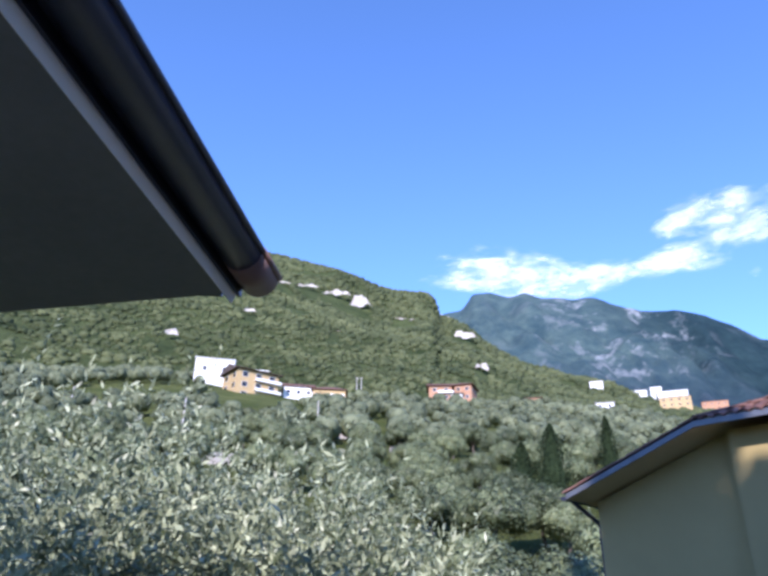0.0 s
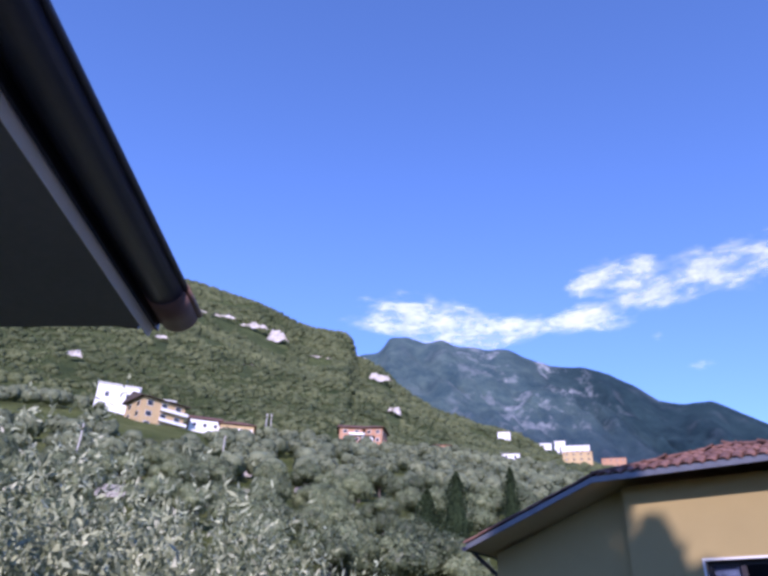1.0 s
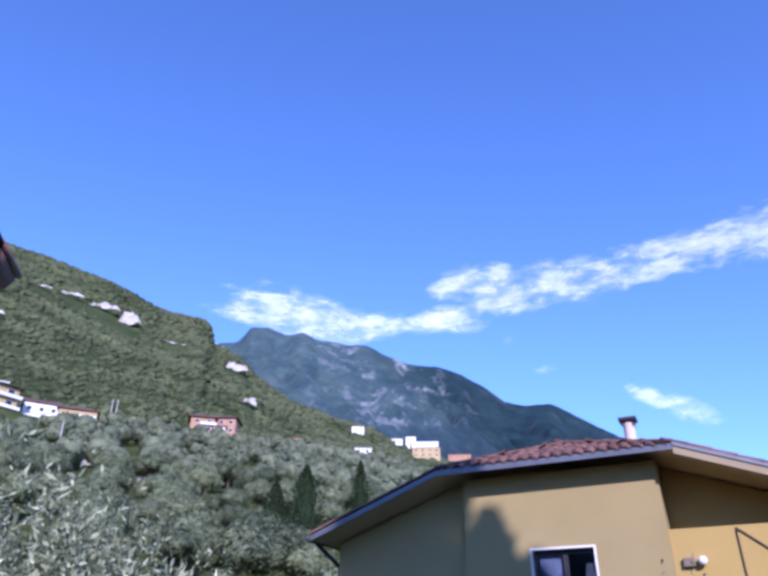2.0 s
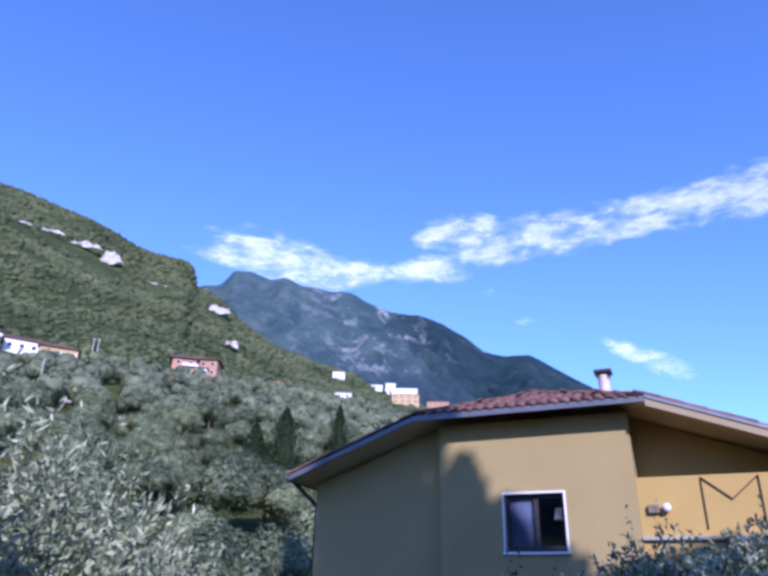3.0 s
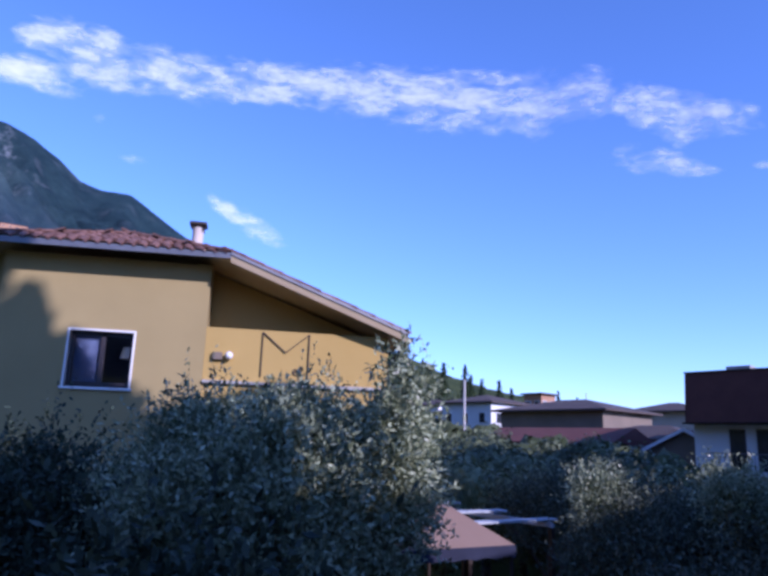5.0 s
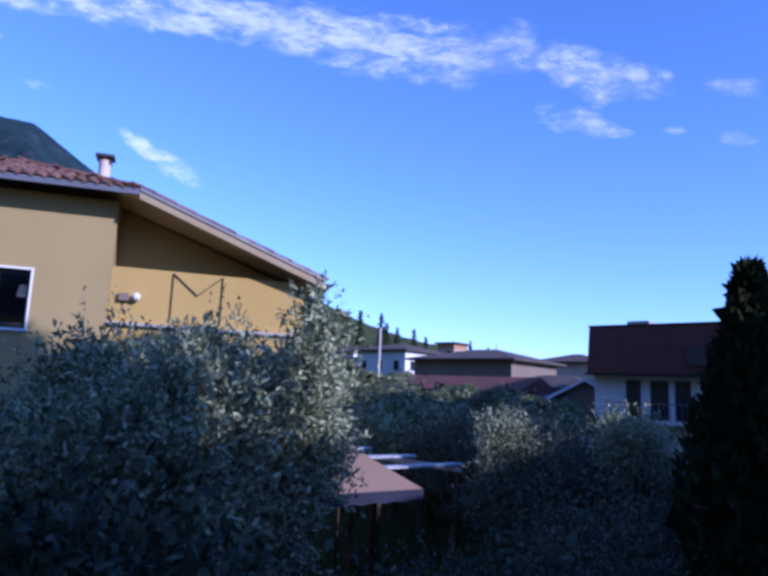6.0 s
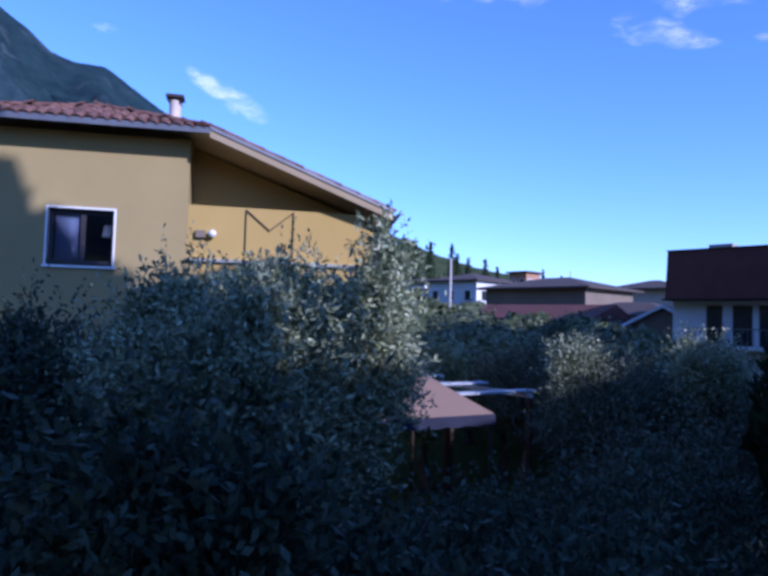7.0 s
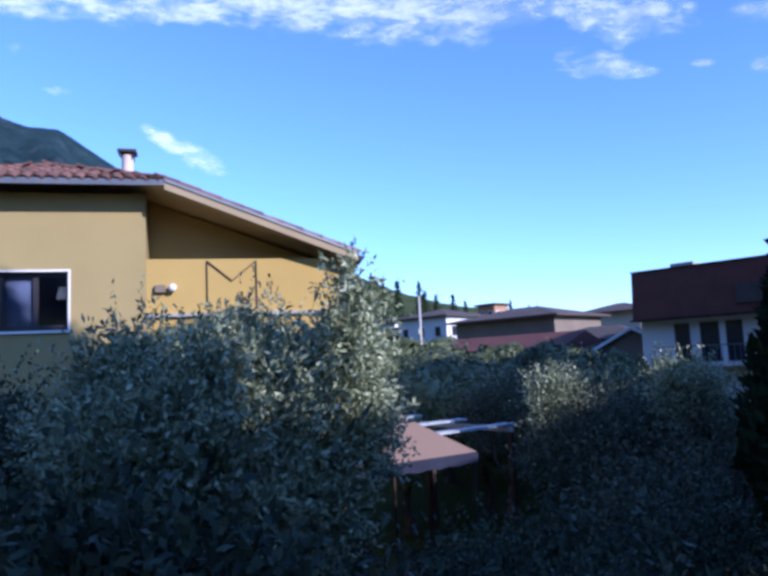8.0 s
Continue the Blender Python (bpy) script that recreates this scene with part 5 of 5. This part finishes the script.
# dry-stone walls of the terraces
for k, (x, y, w, turn) in enumerate(((10, 118, 11, -6), (-22, 92, 9, 12), (26, 96, 10, -14), (-2, 136, 8, 3), (33, 62, 8, -24))):
    z = float(height(x, y))
    bm = bmesh.new()
    rw = random.Random(k)
    for row in range(4):
        px = -w / 2
        while px < w / 2:
            s = rw.uniform(0.35, 0.8)
            box(bm, px, px + s - 0.03, rw.uniform(-0.28, -0.2), 0.25, -0.4 + row * 0.4, -0.03 + row * 0.4 + rw.uniform(-0.04, 0.03))
            px += s
    ob = part("terrace_wall", bm, M_DRYSTONE, None)
    ob.matrix_world = pose(x, y, z + 0.3, 0, 0, turn)
    tagged(ob, "short dry-stone terrace wall between olive trees", "stone wall", "terrace walls", "stuff")



# ---- clouds: thin ragged sheets, lit by the sun ----
def cloud_material():
    m = bpy.data.materials.new("cloud_vapour")
    m.use_nodes = True
    t = m.node_tree
    link = t.links.new
    uv = t.nodes.new("ShaderNodeUVMap")
    sep = t.nodes.new("ShaderNodeSeparateXYZ")
    link(uv.outputs[0], sep.inputs[0])
    co = t.nodes.new("ShaderNodeTexCoord")
    mp = t.nodes.new("ShaderNodeMapping")
    mp.inputs["Scale"].default_value = (0.8, 0.8, 1.5)
    link(co.outputs["Object"], mp.inputs[0])

    def wisps(scale, detail, rough, swirl):
        n = t.nodes.new("ShaderNodeTexNoise")
        n.inputs["Scale"].default_value, n.inputs["Detail"].default_value, n.inputs["Roughness"].default_value, n.inputs["Distortion"].default_value = scale, detail, rough, swirl
        link(mp.outputs[0], n.inputs["Vector"])
        return n.outputs[0]

    def calc(op, a, b):
        x = t.nodes.new("ShaderNodeMath")
        x.operation = op
        for k, v in enumerate((a, b)):
            if isinstance(v, (int, float)):
                x.inputs[k].default_value = v
            else:
                link(v, x.inputs[k])
        return x.outputs[0]

    # thickest along the middle of the streak, thinning to its edges and ends
    dy = calc('MULTIPLY', calc('SUBTRACT', sep.outputs[1], 0.5), 2.0)
    body = calc('MULTIPLY', calc('SUBTRACT', 1.0, calc('MULTIPLY', dy, dy)), sep.outputs[0])
    grain = calc('ADD', calc('MULTIPLY', calc('SUBTRACT', wisps(0.0068, 4, 0.5, 0.4), 0.5), 2.0), calc('MULTIPLY', calc('SUBTRACT', wisps(0.022, 7, 0.58, 0.5), 0.5), 0.95))
    dens = calc('ADD', grain, calc('MULTIPLY', body, 1.0))
    r = t.nodes.new("ShaderNodeMapRange")
    r.interpolation_type = 'SMOOTHSTEP'
    r.inputs[1].default_value, r.inputs[2].default_value = 0.3, 1.6
    r.inputs[4].default_value = 0.72
    link(dens, r.inputs[0])
    d = t.nodes.new("ShaderNodeMixShader")
    for k, kind in ((1, "ShaderNodeBsdfDiffuse"), (2, "ShaderNodeBsdfTranslucent")):
        q = t.nodes.new(kind)
        q.inputs["Color"].default_value = (0.84, 0.84, 0.85, 1)
        link(q.outputs[0], d.inputs[k])
    d.inputs[0].default_value = 0.25
    tl = t.nodes.new("ShaderNodeBsdfTransparent")
    ms = t.nodes.new("ShaderNodeMixShader")
    link(calc('MULTIPLY', r.outputs[0], calc('MINIMUM', calc('MULTIPLY', body, 2.5), 1.0)), ms.inputs[0])
    link(tl.outputs[0], ms.inputs[1])
    link(d.outputs[0], ms.inputs[2])
    link(ms.outputs[0], t.nodes["Material Output"].inputs[0])
    return m


M_CLOUD = cloud_material()


def cloud(line, label, dist=4200.0, ends=2.0, full=1.0):
    """A ragged ribbon along (azimuth, height, half thickness), in degrees, its face turned up towards the sun."""
    a = np.array(line, float)
    knots = np.concatenate([[0], np.cumsum(np.hypot(np.diff(a[:, 0]), np.diff(a[:, 1])))])
    whole = knots[-1]
    steps = max(8, int(whole / 0.35))
    ends = min(ends, whole * 0.35)
    bm = bmesh.new()
    uvl = bm.loops.layers.uv.new("UVMap")
    rows = []
    for i in range(steps + 1):
        s = whole * i / steps
        near = np.exp(-((knots - s) / max(1.2, whole / 14)) ** 2) + 1e-9
        soft = [float((near * a[:, k]).sum() / near.sum()) for k in range(3)]
        az, el, th = (0.7 * np.interp(s, knots, a[:, k]) + 0.3 * soft[k] for k in range(3))
        e, g = radians(el), radians(az)
        way = Vector((math.sin(g) * math.cos(e), math.cos(g) * math.cos(e), math.sin(e)))
        up = Vector((-math.sin(g) * math.sin(e), -math.cos(g) * math.sin(e), math.cos(e)))
        c = way * dist + Vector((0, 0, EYE))
        lean = (up + way) * radians(th) * dist * (1.35 if whole > 9 else 1.1)
        rows.append((bm.verts.new(c - lean), bm.verts.new(c + lean), full * min(1.0, min(s, whole - s) / ends)))
    for (a0, b0, u0), (a1, b1, u1) in zip(rows, rows[1:]):
        f = bm.faces.new((a0, a1, b1, b0))
        for lp, uvv in zip(f.loops, ((u0, 0), (u1, 0), (u1, 1), (u0, 1))):
            lp[uvl].uv = uvv
    ob = part("cloud", bm, M_CLOUD, None, label, smooth=True)
    ob.visible_shadow = False
    tagged(ob, label, "cloud", "clouds", "structure")


STREAK, PUFF = "long thin white streak of cloud in the blue sky", "small thin wisp of white cloud in the blue sky"
cloud([(4.5, 26.4, 1.2), (9.56, 27.0, 1.9), (12.98, 26.5, 2.1), (16.05, 25.9, 2.3), (19.17, 25.4, 1.5), (23.1, 25.9, 0.9), (26.7, 26.2, 1.0), (31.3, 26.3, 1.3), (34.5, 27.2, 1.0)], STREAK, ends=4.0)
cloud([(25.5, 28.5, 1.0), (29.3, 29.2, 1.4), (33.0, 29.3, 1.3), (35.5, 29.0, 0.8)], PUFF)
cloud([(29.0, 26.7, 1.0), (31.2, 27.2, 1.3), (36.8, 28.6, 1.7), (41.5, 28.7, 1.8), (45.1, 28.9, 1.7), (50.0, 29.2, 1.7), (56.4, 29.0, 2.2), (61.4, 28.6, 2.3), (66.2, 28.4, 2.3), (71.0, 27.8, 2.3), (75.7, 28.6, 2.0), (79.0, 28.0, 1.3)], STREAK)
cloud([(76.8, 27.8, 1.2), (80.8, 26.4, 1.7), (83.4, 25.4, 2.2), (85.3, 25.5, 1.6), (89.5, 24.3, 0.7)], PUFF, ends=2.2)
cloud([(76.8, 23.3, 0.7), (80.2, 22.9, 1.3), (83.5, 21.9, 0.9), (86.2, 21.2, 0.5)], PUFF, full=0.85)
cloud([(42.0, 19.5, 0.6), (45.7, 17.85, 1.25), (47.9, 16.8, 1.1), (50.1, 15.7, 0.5)], PUFF, full=0.85)
cloud([(34.6, 21.4, 0.4), (36.5, 21.4, 0.55), (38.3, 21.3, 0.4)], PUFF, full=0.65)
cloud([(32.0, 24.2, 0.45), (34.0, 24.0, 0.5)], PUFF, full=0.55)
cloud([(87.6, 21.4, 0.4), (90.0, 21.0, 0.4)], PUFF, full=0.6)
cloud([(91.6, 20.4, 0.7), (95.2, 19.9, 0.8)], PUFF, full=0.7)
cloud([(89.8, 24.2, 0.9), (92.3, 23.8, 1.1), (96.0, 23.4, 1.1)], PUFF, full=0.75)
cloud([(64.0, 42.3, 1.2), (68.0, 41.5, 1.5), (73.5, 40.4, 1.4)], PUFF, full=0.6)


# ---- roof tiles, last ----
def tile_mesh(name, length, r0, r1):
    """A barrel tile: half a tapering tube with a thickness."""
    seg = 6
    v, f = [], []
    for y, r in ((0, r0), (length, r1)):
        for t in (1.0, 0.82):
            for i in range(seg + 1):
                a = math.pi * i / seg
                v.append((r * t * math.cos(a), y, r * t * math.sin(a) * 0.62))
    n = seg + 1
    for i in range(seg):
        f.append((i, i + 1, 2 * n + i + 1, 2 * n + i))
        f.append((n + i + 1, n + i, 3 * n + i, 3 * n + i + 1))
        f.append((i + 1, i, n + i, n + i + 1))
    return mesh_of(name, v, f, M_TILE, False)


TILE = tile_mesh("tile", 0.44, 0.1, 0.085)
rt = random.Random(4)


def lay(x, y, z, turn, pitch):
    ob = new("tile", TILE)
    ob.parent = house
    ob.matrix_local = Matrix.LocRotScale((x, y, z), Euler((radians(pitch + rt.uniform(-1, 1)), radians(rt.uniform(-2, 2)), radians(turn + rt.uniform(-2, 2)))), None)


hs = (RT - ez) / (YH - YF)
hp = math.degrees(math.atan(hs))
k = 0
while k < 5:
    y = YF - 0.06 + k * 0.36
    f = (y - YF) / (YH - YF)
    x = hipl + (RX - hipl) * max(0, f) + 0.05
    while x < hipr + (RX - hipr) * max(0, f):
        lay(x, y, ez + (y - YF) * hs + 0.02, 0, hp)
        x += 0.205
    k += 1
sp = math.degrees(math.atan(SL))
for side, x1 in ((-1, XL), (1, XR)):
    steps = int(abs(x1 - RX) / 0.36)
    for row in range(2):
        for q in range(steps + 1):
            x = x1 + (-side) * 0.36 * q + side * 0.05
            lim = hipl if side < 0 else hipr
            y = YF + 0.02 + 0.2 * row + (0 if side < 0 else max(0.0, (x - hipr) / (XR - hipr)) * (YR - YF))
            if side * (x - lim) < 0.1:
                continue
            lay(x, y, roof_z(x) + 0.03, 90 * side, sp)
# hips and ridge
for a, b in (((hipl, YF, ez), (RX, YH, RT)), ((hipr, YF, ez), (RX, YH, RT)), ((RX, YH, RT), (RX, YB, RT))):
    a, b = Vector(a), Vector(b)
    n = int((b - a).length / 0.36)
    d = (b - a).normalized()
    for q in range(n):
        p = a + d * (q * 0.36)
        lay(p.x, p.y, p.z + 0.05, math.degrees(math.atan2(-d.x, d.y)), math.degrees(math.asin(d.z)))
# the rest of both slopes in one piece
tv, tf = [], []
bv, bf = [v.co[:] for v in TILE.vertices], [p.vertices[:] for p in TILE.polygons]
for side, x1 in ((-1, XL), (1, XR)):
    for q in range(int(abs(x1 - RX) / 0.36) + 1):
        x = x1 + (-side) * 0.36 * q + side * 0.05
        y = YF + 0.42 + (0 if side < 0 else max(0.0, (x - hipr) / (XR - hipr)) * (YR - YF))
        while y < YB:
            if abs(x - RX) > 0.1 and (y > YH or abs(x - RX) > (YH - y) / (YH - YF) * 2.2 + 0.1):
                m = Matrix.LocRotScale((x, y, roof_z(x) + 0.03), Euler((radians(sp), 0, radians(90 * side))), None)
                base = len(tv)
                tv += [(m @ Vector(v))[:] for v in bv]
                tf += [[i + base for i in f] for f in bf]
            y += 0.205
tagged(part("roof_tiles", mesh_of("roof_tiles", tv, tf, M_TILES), M_TILES, house), kind="stuff")
